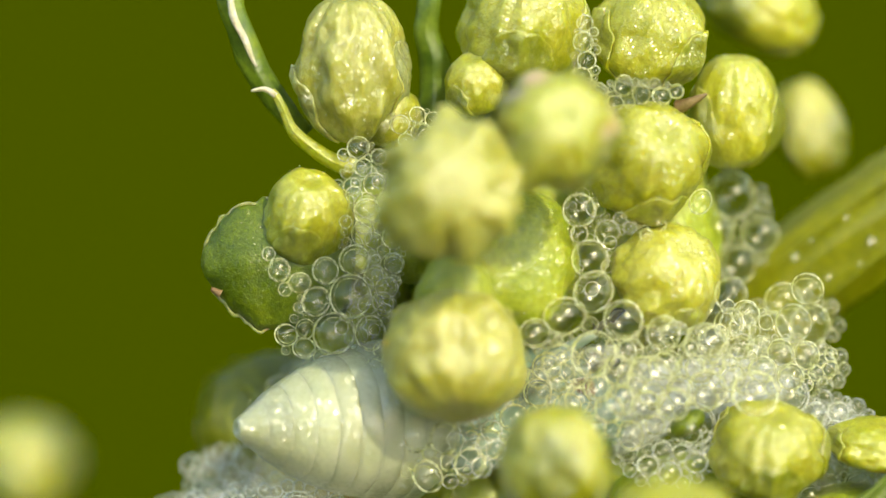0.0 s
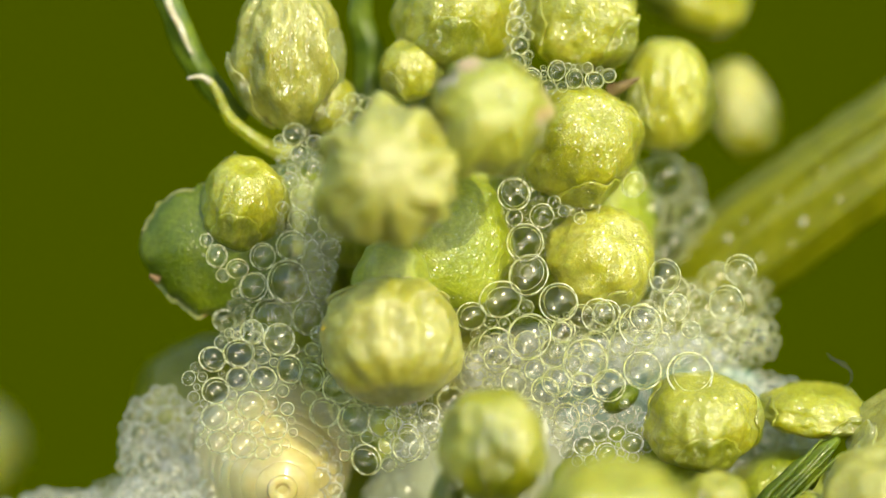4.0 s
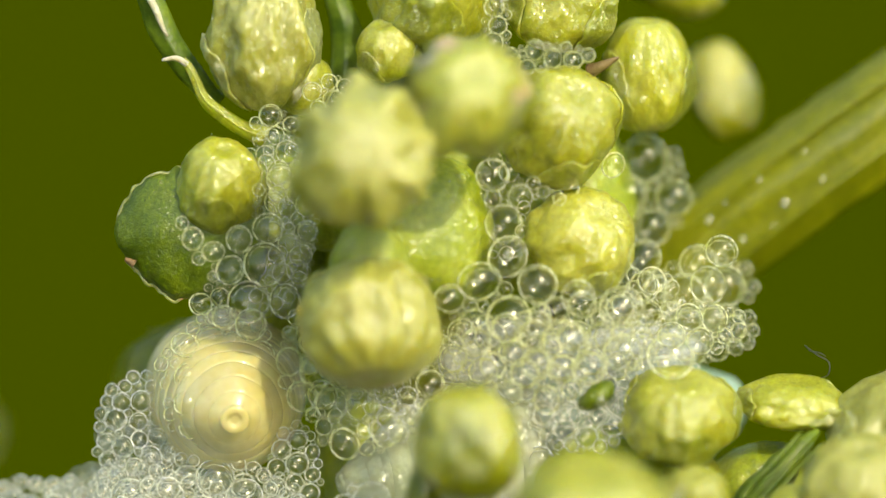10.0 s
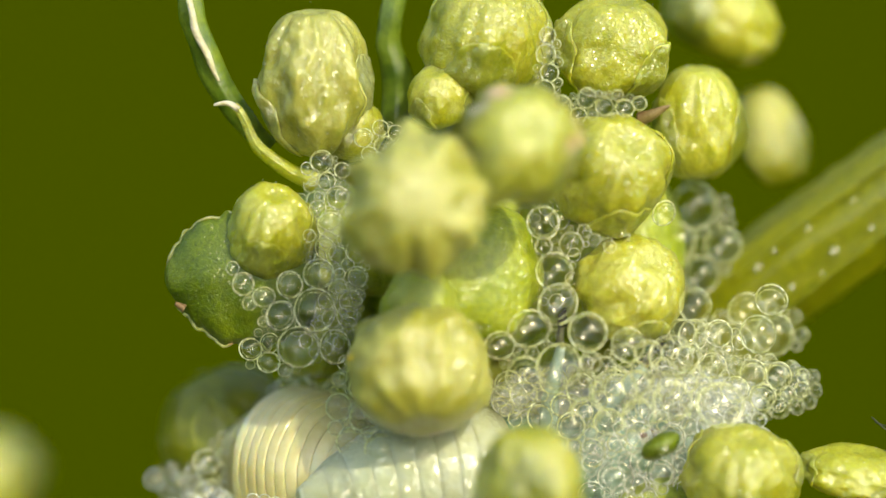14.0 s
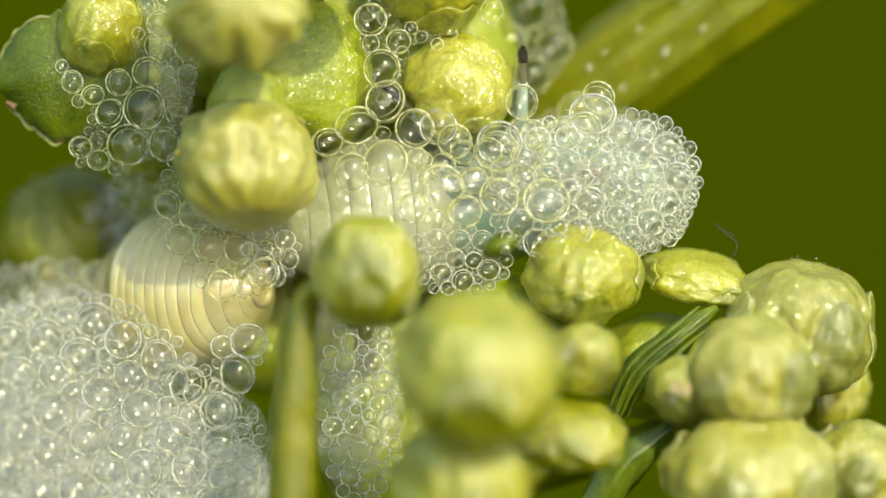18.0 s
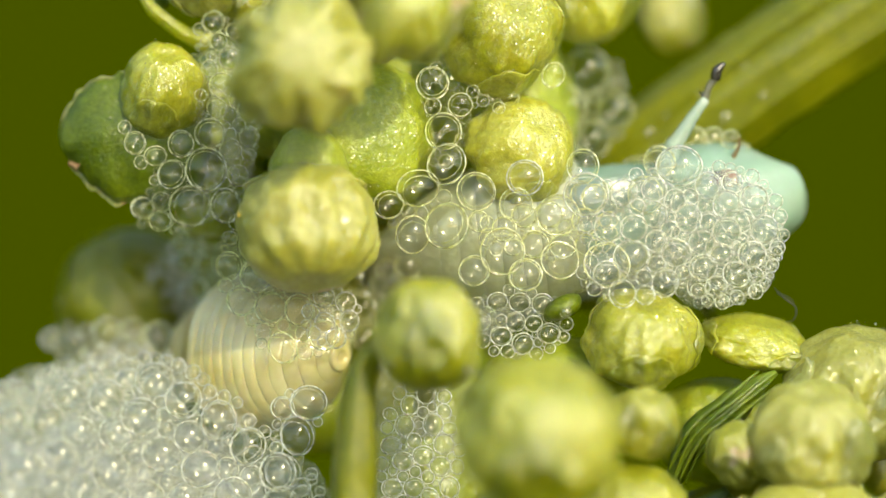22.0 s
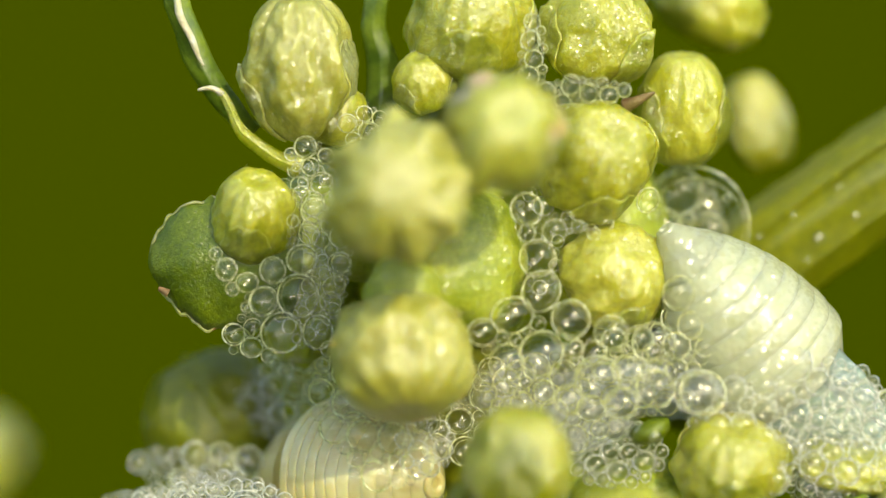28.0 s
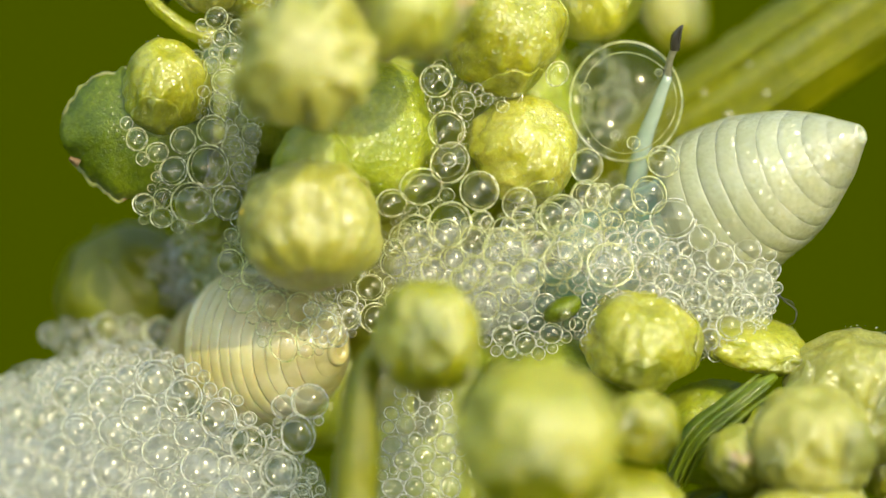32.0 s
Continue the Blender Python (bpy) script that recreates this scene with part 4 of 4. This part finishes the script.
CRUST = froth((-5.00, 0.90, -4.00), "sparkling crust of small bubbles round the resting nymph",
      lumps(((-5.05, 0.90, -3.90), (0.75, 0.25, 1.2)), ((-2.25, 0.10, -4.50), (0.45, 0.2, 0.9)), ((-4.40, 0.40, -5.00), (1.0, 0.2, 0.5))), 330, 0.05, 0.21, 37, gap=0.84, white=True)
COVER = froth((-3.92, 0.20, -2.49), "grey clear bubbles over the resting nymph",
      lumps(((-3.73, 0.50, -2.49), (0.8, 0.25, 0.7)), ((-3.32, 0.20, -1.89), (0.6, 0.2, 0.4)), ((-3.23, 0.60, -2.20), (0.7, 0.2, 0.7)), ((-3.52, 0.30, -3.29), (0.9, 0.25, 0.6))), 150, 0.06, 0.28, 33, gap=0.9)
DOME = froth((5.37, 0.30, -1.99), "domed froth swelling round the moving nymph",
             lumps(((4.75, -0.50, -1.90), (1.3, 0.25, 0.9)), ((5.95, -0.40, -2.09), (1.1, 0.3, 1.2)), ((4.35, -0.60, -2.80), (0.9, 0.25, 0.5)), ((5.87, 0.30, -2.19), (1.15, 0.4, 1.15))), 1250, 0.045, 0.26, 19,
             seen(((3.54, -0.70, -1.40), 0.4), ((2.46, -0.60, -1.11), 0.35), ((4.34, -0.80, -2.50), 0.33), ((4.74, -0.60, -1.30), 0.22), ((5.19, -0.50, -0.89), 0.4)),
             veil=lumps(((5.26, -0.10, -1.89), (1.4, 0.2, 1.0)), ((5.87, 0.10, -2.19), (1.1, 0.2, 1.2))), gap=0.86, most=280, big=0.1, white=True)


def big_bubble():
    """One large thin bubble that swells between bud and stem."""
    ob = thing("large_bubble", (4.60, 0.60, 0.45), "large thin clear bubble between bud and stem", "bubble")
    skin = bubble_mesh([(0, 0, 0, 1)], "film", THIN_FILM, bubble_shape(4, 96, 6, 0.016, True))
    part("film", skin, None, ob).scale = (1.05, 0.8, 1.12)
    for k, (x, z, r) in enumerate(((-0.2, -0.62, 0.09), (0.12, -0.75, 0.12), (-0.75, 0.2, 0.10), (0.55, 0.5, 0.07))):
        bit = part("bubble", ROUND_BUBBLES[2], None, ob)
        bit.location, bit.scale = Vector((x, -0.72, z)) * MM, (r, r, r)
    return ob


SWELL = big_bubble()


# ---- nymphs ----
def revolve(line, segs=36, rings=None, squash=1.0, wob=0.0, seed=0):
    """A body of revolution along x: line gives (x, radius)."""
    xs = [Vector((x, r, 0)) for x, r in line]
    rings = rings or len(line) * 5

    def fn(u, v):
        p = spline(xs, v)
        a = 2 * math.pi * u
        r = max(p.y, 0.002)
        q = Vector((p.x, r * math.cos(a), r * math.sin(a) * squash))
        return q + noise.noise_vector(q * 1.5 + Vector((seed, 0, 0))) * wob
    bm = surface(fn, segs, rings, True)
    bmesh.ops.recalc_face_normals(bm, faces=bm.faces)
    return bm


def abdomen_parts(parent, skin, groove, long, wide, tail=0.13, n=9, cut=0.989, blunt=2.2):
    """Eight overlapping rings that narrow to a hollow tail tip, towards minus x."""
    prof = lambda k: wide * (1 - min(k / n, 1) ** blunt * 0.86)
    core = part("abdomen", revolve([(0.4, wide * 0.8)] + [(-long * k / n, prof(k) * 0.96) for k in range(n)] + [(-long * 0.97, wide * 0.10)], 48), groove, parent, "tapering ringed abdomen")
    for k in range(n):
        x0, x1 = -long * k / n, -long * (k + 1) / n
        mid = lambda f: (x0 * (1 - f) + x1 * f, prof(k + f))
        (xa, ra), (xb, rb), (xc, rc), (xd, rd) = mid(0.04), mid(0.25), mid(0.65), mid(0.93)
        part("segment", revolve([(x0, prof(k) * cut), (xa, ra * 0.995), (xb, rb * 1.004), (xc, rc * 1.007), (xd, rd * 1.0), (x1, prof(k + 1) * cut)], 48, 18, wob=0.03), skin, core)
    e = wide * tail
    part("tail_tip", revolve([(-long * 0.95, e * 1.15), (-long * 0.99, e * 1.12), (-long * 1.01, e * 0.95), (-long * 1.015, e * 0.6), (-long * 1.0, e * 0.35), (-long, 0.0)], 24, wob=0.03), skin, core, "pale blunt tail tip")
    return core


def leg_parts(parent, at, long, name):
    """A leg that points along x: two joints, and a dark claw."""
    leg = part(name, tube([Vector((0, 0, 0)), Vector((long * 0.45, 0, 0.12)), Vector((long * 0.55, 0, 0.12)), Vector((long, 0, 0))], (0.2, 0.17, 0.15, 0.08), 12, 20, rough=0.02), LIMB, parent, "translucent grey-green leg")
    leg.location = Vector(at) * MM
    part("foot", tube([Vector((long * 0.97, 0, 0)), Vector((long * 1.1, 0, 0.05)), Vector((long * 1.22, 0, 0.0))], (0.07, 0.065, 0.06), 10, 8, rough=0.015), FOOT, leg, "grey-brown foot")
    part("claw", tube([Vector((long * 1.18, 0, 0)), Vector((long * 1.27, 0, 0.05)), Vector((long * 1.36, 0, -0.02))], (0.09, 0.1, 0.02), 10, 8), CLAW, leg, "dark claw")
    part("claw", tube([Vector((long * 1.0, 0, 0.05)), Vector((long * 1.03, 0.02, 0.17))], (0.04, 0.01), 6, 4), CLAW, leg, "dark claw")
    return leg


def nymph():
    ob = thing("spittlebug_nymph", (0, 0, 0), "pale aqua and cream spittlebug nymph crawling in its froth", "insect")
    abdomen = abdomen_parts(ob, CREAM, CREAM, 3.3, 1.45)
    part("thorax", revolve([(-0.3, 0.5), (-0.1, 1.05), (0.6, 1.12), (1.3, 1.05), (1.9, 0.98), (2.2, 0.6)], 40, squash=0.92, wob=0.05), AQUA, ob)
    for s in (-1, 1):
        pad = blade([Vector((1.7, s * 0.8, 0.45)), Vector((0.9, s * 1.0, 0.4)), Vector((0.1, s * 1.08, 0.3)), Vector((-0.5, s * 1.05, 0.2))], (0.3, 0.42, 0.38, 0.1), 0.3, 0.08)
        part("wing_pad", pad, AQUA, ob)
    head = part("head", revolve([(1.6, 0.6), (2.0, 1.08), (2.5, 1.2), (3.1, 1.10), (3.6, 0.92), (4.05, 0.68), (4.35, 0.40), (4.45, 0.0)], 48, squash=0.98, wob=0.09, seed=4), AQUA, ob, "blunt aqua-green head")
    for s in (-1, 1):
        part("eye", revolve([(2.40, 0.0), (2.45, 0.13), (2.65, 0.20), (2.86, 0.13), (2.92, 0.0)], 20), EYE, head, "dark red eye").location = Vector((0.2, s * 0.93, 0.42)) * MM
        part("eye_rim", revolve([(2.44, 0.0), (2.46, 0.15), (2.68, 0.22), (2.92, 0.17), (2.98, 0.0)], 20), EYE_RIM, head, "orange rim of the eye").location = Vector((0.25, s * 0.88, 0.40)) * MM
        part("antenna", tube([Vector((3.1, s * 0.55, 0.7)), Vector((3.3, s * 0.7, 0.95)), Vector((3.35, s * 0.8, 1.15))], (0.06, 0.03, 0.012), 8, 8), TIP, head)
    part("face_plate", revolve([(3.0, 0.0), (3.02, 0.5), (3.3, 0.62), (3.62, 0.45), (3.74, 0.0)], 28, wob=0.03), AQUA, head, "swollen pale face").location = Vector((0.0, -0.05, -0.42)) * MM
    for k, (x, z, r) in enumerate(((2.9, 1.2, 0.22), (3.2, 1.15, 0.17), (2.55, 1.22, 0.26), (2.2, 1.15, 0.2), (3.4, 0.95, 0.12), (1.9, 0.95, 0.28))):
        drop = part("clinging_bubble", ROUND_BUBBLES[1], None, head, "clear bubble clinging to the head")
        drop.location, drop.scale = Vector((x, -0.35 - 0.1 * (k % 2), z)) * MM, (r, r, r)
    legs = [leg_parts(ob, a, 2.7 if k == 2 else 2.0, "leg") for k, a in enumerate(LEG_ROOTS)]
    return ob, abdomen, legs


LEG_ROOTS = ((1.7, -0.75, 0.3), (1.1, -0.8, 0.35), (1.2, 0.8, 0.5), (0.6, -0.85, -0.4))


def second_nymph():
    ob = thing("spittlebug_nymph", (0, 0, 0), "yellowish ringed spittlebug nymph resting in white froth", "insect")
    abdomen_parts(ob, YELLOW, GROOVE, 2.5, 1.42, 0.17, 12, 0.974, 3.0)
    part("thorax", revolve([(-0.3, 0.5), (0.1, 1.12), (0.6, 1.0), (1.2, 0.7), (1.4, 0.3)], 36, wob=0.05), YELLOW, ob)
    return ob


NYMPH, ABDOMEN, LEGS = nymph()
OTHER = second_nymph()


# ---- small things ----
def small_things():
    for p, r, n in (((-2.06, -1.75, -1.58), 0.07, 3),):
        ob = thing("pollen_grains", p, "bright yellow pollen grains stuck on a bud", "pollen")
        for k in range(n):
            bm = bmesh.new()
            bmesh.ops.create_icosphere(bm, subdivisions=2, radius=r * (1 - 0.2 * k))
            for v in bm.verts:
                v.co *= 1 + 0.2 * noise.noise(v.co * 20)
            part("grain", bm, POLLEN, ob).location = Vector((0.05 * k, -0.01 * k, -0.09 * k)) * MM
    ob = thing("bud_tip", (3.60, -0.55, -3.17), "wet dark green bud tip poking through the froth", "bud")
    bm = bmesh.new()
    bmesh.ops.create_icosphere(bm, subdivisions=4, radius=1, matrix=pose(0, 0, 0, 0, -28, 0) @ Matrix.Diagonal((0.38, 0.3, 0.2, 1)))
    for v in bm.verts:
        v.co *= 1 + 0.10 * noise.noise(v.co * 3.5)
    part("point", bm, LEAF, ob)
    for p, r in (((0.52, -4.40, -4.18), 0.06), ((1.97, -4.40, -4.20), 0.07), ((1.55, -4.40, -3.46), 0.05), ((3.55, -6.20, -4.90), 0.08), ((2.98, -5.80, -6.28), 0.07), ((4.02, -4.60, -6.08), 0.07),
                 ((4.66, -3.20, -5.09), 0.12), ((4.75, -3.20, -4.92), 0.07), ((0.81, -1.00, -5.46), 0.06), ((1.00, -1.00, -5.93), 0.08), ((0.75, -1.00, -5.98), 0.06), ((2.29, -6.10, -5.15), 0.07),
                 ((0.04, -1.90, -2.63), 0.07), ((-0.35, -1.90, -3.34), 0.06), ((1.22, -4.50, -3.14), 0.07), ((0.14, -2.00, -2.95), 0.06), ((0.27, -2.00, -3.15), 0.05), ((3.64, -0.88, -3.26), 0.11), ((5.20, 2.20, 0.01), 0.09), ((5.81, 2.20, -0.35), 0.07), ((6.12, 2.20, 0.72), 0.06), ((6.58, 2.20, 0.31), 0.1), ((6.93, 2.20, 1.23), 0.06), ((7.25, 2.20, 0.72), 0.07), ((5.50, 2.20, 0.31), 0.05), ((6.37, 2.20, -0.10), 0.05)):
        ob = thing("water_droplet", p, "tiny clear droplet of froth liquid on a bud", "droplet", "droplets on the buds")
        bm = bmesh.new()
        bmesh.ops.create_icosphere(bm, subdivisions=3, radius=r)
        for v in bm.verts:
            v.co.y = v.co.y * 0.8 + 0.04
        part("drop", bm, DROP, ob)
    ob = thing("fibre", (7.63, 0.30, -3.22), "thin curled dark fibre at the froth's edge", "fibre")
    o = Vector((7.63, 0.30, -3.22))
    part("strand", tube([Vector(p) - o for p in ((7.38, 0.30, -2.81), (7.58, 0.20, -3.01), (7.76, 0.20, -3.16), (7.73, 0.20, -3.37), (7.58, 0.30, -3.42))], (0.012, 0.014, 0.012, 0.012, 0.008), 6, 30), DARK_HAIR, ob)
    part("strand", tube([Vector(p) - o for p in ((7.43, 0.30, -2.91), (7.63, 0.20, -2.98), (7.73, 0.20, -3.06))], (0.01, 0.01, 0.006), 6, 20), DARK_HAIR, ob)


small_things()


# ---- what moves ----
BRANCH = [ob for ob in scene.objects if ob.parent is None and ob.name.split(".")[0] in ("flower_bud", "leaf", "water_droplet", "bud_tip", "fibre")
          and ob.location.z < -2.9 * MM and ob.location.x > 0.4 * MM] + [STREAK]


def heading(at, way, roll=0.0):
    """A pose at a place in millimetres, with x along way and z as upright as it can be."""
    x = Vector(way).normalized()
    y = Vector((0, 0, 1)).cross(x).normalized()
    m = Matrix((x, y, x.cross(y))).transposed().to_4x4()
    return Matrix.Translation(Vector(at) * MM) @ m @ pose(0, 0, 0, roll)


def motions():
    steps = [
        (0.0, (-1.72, 0.90, -2.94), (0.95, 0.42, 0.05)),
        (0.5, (-1.06, 1.00, -3.15), (0.95, 0.42, 0.04)),
        (1.0, (-0.23, 1.80, -3.58), (0.78, 0.62, 0.0)),
        (1.5, (1.72, 1.80, -3.61), (1, 0.25, 0.1)),
        (2.5, (1.66, 2.00, -4.06), (1, 0.3, 0.2)),
        (6.0, (1.82, 2.00, -3.60), (1, 0.3, 0.25)),
        (10.0, (1.65, 1.80, -4.15), (1, 0.3, 0.2)),
        (11.0, (-0.10, 0.60, -4.19), (0.9, 0.4, 0.1)),
        (12.0, (-0.60, 0.20, -3.90), (0.85, 0.5, 0.1)),
        (13.0, (-0.65, 0.20, -3.95), (0.85, 0.5, 0.1)),
        (13.5, (-0.47, 0.40, -3.92), (0.9, 0.4, 0.1)),
        (15.5, (2.02, 1.20, -2.91), (1, 0.2, 0.08)),
        (17.0, (2.05, 1.20, -2.61), (1, 0.2, 0.08)),
        (18.0, (2.19, 1.20, -2.60), (1, 0.15, 0.08)),
        (19.0, (2.35, 1.20, -2.51), (1, 0.15, 0.1)),
        (20.0, (3.72, 1.20, -2.21), (1, 0.1, 0.13)),
        (21.0, (3.66, 1.10, -1.95), (1, 0.0, 0.15)),
        (22.0, (3.60, 1.10, -1.76), (1, 0.0, 0.15)),
        (23.0, (4.07, 1.10, -1.63), (1, 0.0, 0.15)),
        (24.0, (5.17, 1.10, -1.75), (1, 0.0, 0.16)),
        (24.5, (5.65, 1.10, -1.62), (1, 0.0, 0.18)),
        (26.5, (4.25, 0.90, -2.45), (0.78, 0.62, -0.08)),
        (27.0, (4.45, 1.00, -2.30), (0.7, 0.7, -0.1)),
        (27.4, (5.38, 1.50, -2.47), (0.55, 0.72, -0.38)),
        (27.7, (5.61, 1.50, -1.95), (0.40, 0.78, -0.45)),
        (28.0, (5.75, 0.80, -2.00), (0.65, 0.3, -0.72)),
        (28.5, (6.21, 0.90, -1.99), (0.2, 0.7, -0.68)),
        (29.0, (6.39, 1.00, -2.31), (-0.12, 0.4, -0.9)),
        (29.5, (6.30, 0.90, -2.08), (-0.42, 0.3, -0.82)),
        (30.0, (6.69, 0.90, -1.96), (-0.56, 0.42, -0.70)),
        (31.0, (6.35, 1.00, -1.59), (-0.68, 0.48, -0.55)),
        (32.0, (6.28, 1.00, -1.42), (-0.74, 0.50, -0.45)),
    ]
    rows = [(t, heading(at, way)) for t, at, way in steps]
    walk(NYMPH, rows)
    walk(ABDOMEN, [(t, pose(0, 0, 0, 0, 2.5 * math.sin(t * 2.1), 2.0 * math.cos(t * 1.3))) for t, _ in rows])
    aims = {0: ((0.0, (2.81, -0.40, -0.37)), (1.0, (1.23, -0.50, -0.39)), (6.0, (1.37, -0.50, -0.34)), (12.0, (1.45, -0.30, -0.36)), (13.5, (3.86, -0.20, -0.47)), (16.0, (4.01, -0.30, -0.47)),
                (18.0, (3.96, 0.00, -0.35)), (20.0, (5.09, 0.90, -2.05)), (21.0, (6.28, 0.20, 0.89)), (23.0, (6.28, 0.20, 0.80)), (24.5, (8.85, 0.20, 2.14)), (26.5, (6.39, 0.60, -0.42)), (27.0, (4.72, 0.50, 0.32)), (27.7, (4.08, 1.50, -1.50)), (29.0, (5.58, 3.00, -3.50)), (32.0, (4.69, 3.00, -2.75))),
            2: ((0.0, (2.12, 3.50, -3.56)), (13.0, (2.90, 3.50, -3.40)), (24.5, (6.89, 3.50, -2.74)), (28.0, (4.01, 1.50, -1.52)), (29.0, (3.06, -0.40, 0.06)), (29.5, (3.45, -0.40, 0.10)),
                (30.0, (3.65, -0.40, 0.15)), (31.0, (5.50, 0.00, 1.50)), (32.0, (5.50, 0.00, 1.45))),
            1: ((0.0, (3.37, -0.30, -1.56)), (1.0, (1.13, -0.20, -1.38)), (6.0, (-2.17, 0.00, -1.15)), (12.0, (0.65, 0.00, -1.16)), (16.0, (2.06, -0.30, -0.58)), (18.0, (1.65, -0.20, -0.55)),
                (19.0, (1.46, -0.20, -0.73)), (21.0, (5.15, 0.60, -2.39)), (24.5, (7.15, 0.60, -2.54)), (29.0, (4.51, 2.00, -3.46)), (32.0, (3.63, 2.00, -2.76)))}
    for k, leg in enumerate(LEGS):
        out = []
        for t, m in rows:
            root = Vector(LEG_ROOTS[k])
            if k in aims:
                ks = aims[k]
                i = max(j for j in range(len(ks)) if ks[j][0] <= t)
                j = min(i + 1, len(ks) - 1)
                f = (t - ks[i][0]) / (ks[j][0] - ks[i][0]) if j > i else 0
                goal = Vector(ks[i][1]).lerp(Vector(ks[j][1]), f) * MM
                way = m.inverted() @ goal - root * MM
            else:
                way = m.to_3x3().inverted() @ Vector((0.2 * math.sin(t * 1.7 + k), 0.9, -0.4 + 0.15 * k))
            out.append((t, heading(root, way)))
        safe = [out[0]]
        for t, m in out[1:]:
            a, b = safe[-1][1].to_quaternion(), m.to_quaternion()
            turn = a.rotation_difference(b).angle
            turn = min(turn, 2 * math.pi - turn)
            if turn > radians(80):
                m = Matrix.Translation(m.translation) @ a.slerp(b, radians(80) / turn).to_matrix().to_4x4()
            safe.append((t, m))
        walk(leg, safe)
    rest = [
        (0.0, (-3.61, 3.60, -3.27), (-0.2, 0.92, 0.3)),
        (0.8, (-3.60, 3.40, -3.27), (-0.2, 0.92, 0.3)),
        (1.6, (-3.23, 1.77, -3.91), (-0.10, 0.93, 0.22)),
        (2.5, (-3.12, 1.77, -4.01), (-0.10, 0.93, 0.22)),
        (6.0, (-3.12, 1.77, -3.63), (-0.10, 0.93, 0.22)),
        (9.0, (-3.32, 1.77, -3.33), (-0.10, 0.93, 0.22)),
        (11.0, (-3.79, 1.77, -2.53), (-0.10, 0.93, 0.22)),
        (12.2, (-3.93, 1.77, -2.40), (-0.10, 0.93, 0.22)),
        (13.4, (-3.50, 2.00, -3.20), (-0.6, 0.75, 0.1)),
        (16.0, (-2.80, 1.70, -3.86), (-0.74, 0.67, 0.05)),
        (18.0, (-2.50, 1.70, -4.05), (-0.74, 0.67, 0.0)),
        (25.0, (-2.15, 1.70, -4.05), (-0.74, 0.67, 0.03)),
        (32.0, (-2.25, 1.70, -4.02), (-0.74, 0.67, 0.0)),
    ]
    walk(OTHER, [(t, heading(at, way)) for t, at, way in rest])
    aside = Vector((-0.2, 2.2, -0.5)) * MM
    start = Vector(BAND.location)
    walk(BAND, [(t, Matrix.Translation(start + aside * k)) for t, k in ((0, 0), (13, 0), (15.5, 0.8), (17, 1), (18.5, 1), (21, 0.8), (24, 0.5), (26.5, 0.6), (28, 0.2), (29, 0.0), (32, 0.0))])
    base = Vector(COVER.location)
    walk(COVER, [(t, Matrix.Translation(base + Vector(d) * MM)) for t, d in ((0, (0, 1.6, -0.3)), (0.8, (0, 1.2, -0.3)), (1.6, (0, -1.1, 0)), (9, (0, -1.1, 0)), (10.5, (-0.2, 0.4, -0.1)), (12, (-0.4, 0.8, -0.4)), (16, (-0.8, 1.7, -2.0)), (32, (-0.8, 1.7, -2.0)))])
    walk(SWELL, [(t, Matrix.Translation(Vector(p) * MM)) for t, p in ((0, (3.0, 3.4, 0.2)), (24.5, (3.0, 3.4, 0.2)), (26.5, (4.70, 0.7, 0.80)), (28, (4.3, 2.0, 0.5)), (29.8, (4.2, 2.2, 0.5)), (30.8, (4.60, 0.7, 0.45)), (32, (4.65, 0.6, 0.50)))])
    crust = Vector(CRUST.location)
    walk(CRUST, [(t, Matrix.Translation(crust + Vector(d) * MM)) for t, d in ((0, (0, 1.2, -0.8)), (0.8, (0, 1.0, -0.6)), (1.6, (0, 0, 0)), (12.2, (0, 0, 0)), (13.4, (0, 1.0, -0.9)), (16, (0.6, 1.6, -2.2)), (32, (0.6, 1.6, -2.2)))])
    home = Vector(DOME.location)
    swell = ((0, (-0.2, 1.5, -1.6)), (9, (-0.2, 1.5, -1.6)), (10.5, (-2.4, 1.2, -1.4)), (13, (-2.4, 1.2, -1.4)), (16, (0, 0.1, -0.4)), (18, (0, 0, 0)), (19, (0, 0, 0)), (20, (0.75, -0.3, 0.15)), (21, (0.45, -0.2, 0.25)), (22, (0.45, -0.2, 0.22)), (23, (0.55, -0.1, 0.1)),
             (24, (0.7, -0.1, 0.0)), (24.5, (0.8, -0.1, -0.05)), (26.5, (1.0, 0.9, -1.35)), (27, (1.1, 0.9, -1.35)), (28, (0.7, 0.0, -1.0)), (29, (0.8, 0.2, -1.2)), (30, (0.4, 0.2, -0.8)), (32, (0.3, 0.2, -0.7)))
    # the lower branch nods beside the flower head, with all that sits on it
    nod = ((0, -0.42, 0.22, -4), (2, -0.42, 0.24, -6), (6, -0.48, 0.38, -6), (9, -0.50, 0.22, -7), (11, -0.68, 0.0, -7.5), (12, -1.05, 0.0, -8), (13.5, -0.40, 0.05, -3), (15.5, -0.15, 0.0, -1), (17, 0, 0, 0), (24.5, 0, 0, 0),
           (28, -0.12, 0.08, 0), (29.5, -0.15, 0.08, 0), (30.2, 0, -0.10, 0), (32, -0.05, -0.03, 0))
    hinge = Vector((3.6, 0, -3.2)) * MM
    for ob in BRANCH:
        rest_pose, amount = ob.matrix_basis.copy(), 0.7 if ob is STREAK else 1.0
        walk(ob, [(t, Matrix.Translation(hinge + Vector((dx, 0, dz)) * MM * amount) @ pose(0, 0, 0, 0, turn * amount, 0) @ Matrix.Translation(-hinge) @ rest_pose) for t, dx, dz, turn in nod])
    walk(DOME, [(t, Matrix.Translation(home + Vector(d) * MM)) for t, d in swell])


motions()
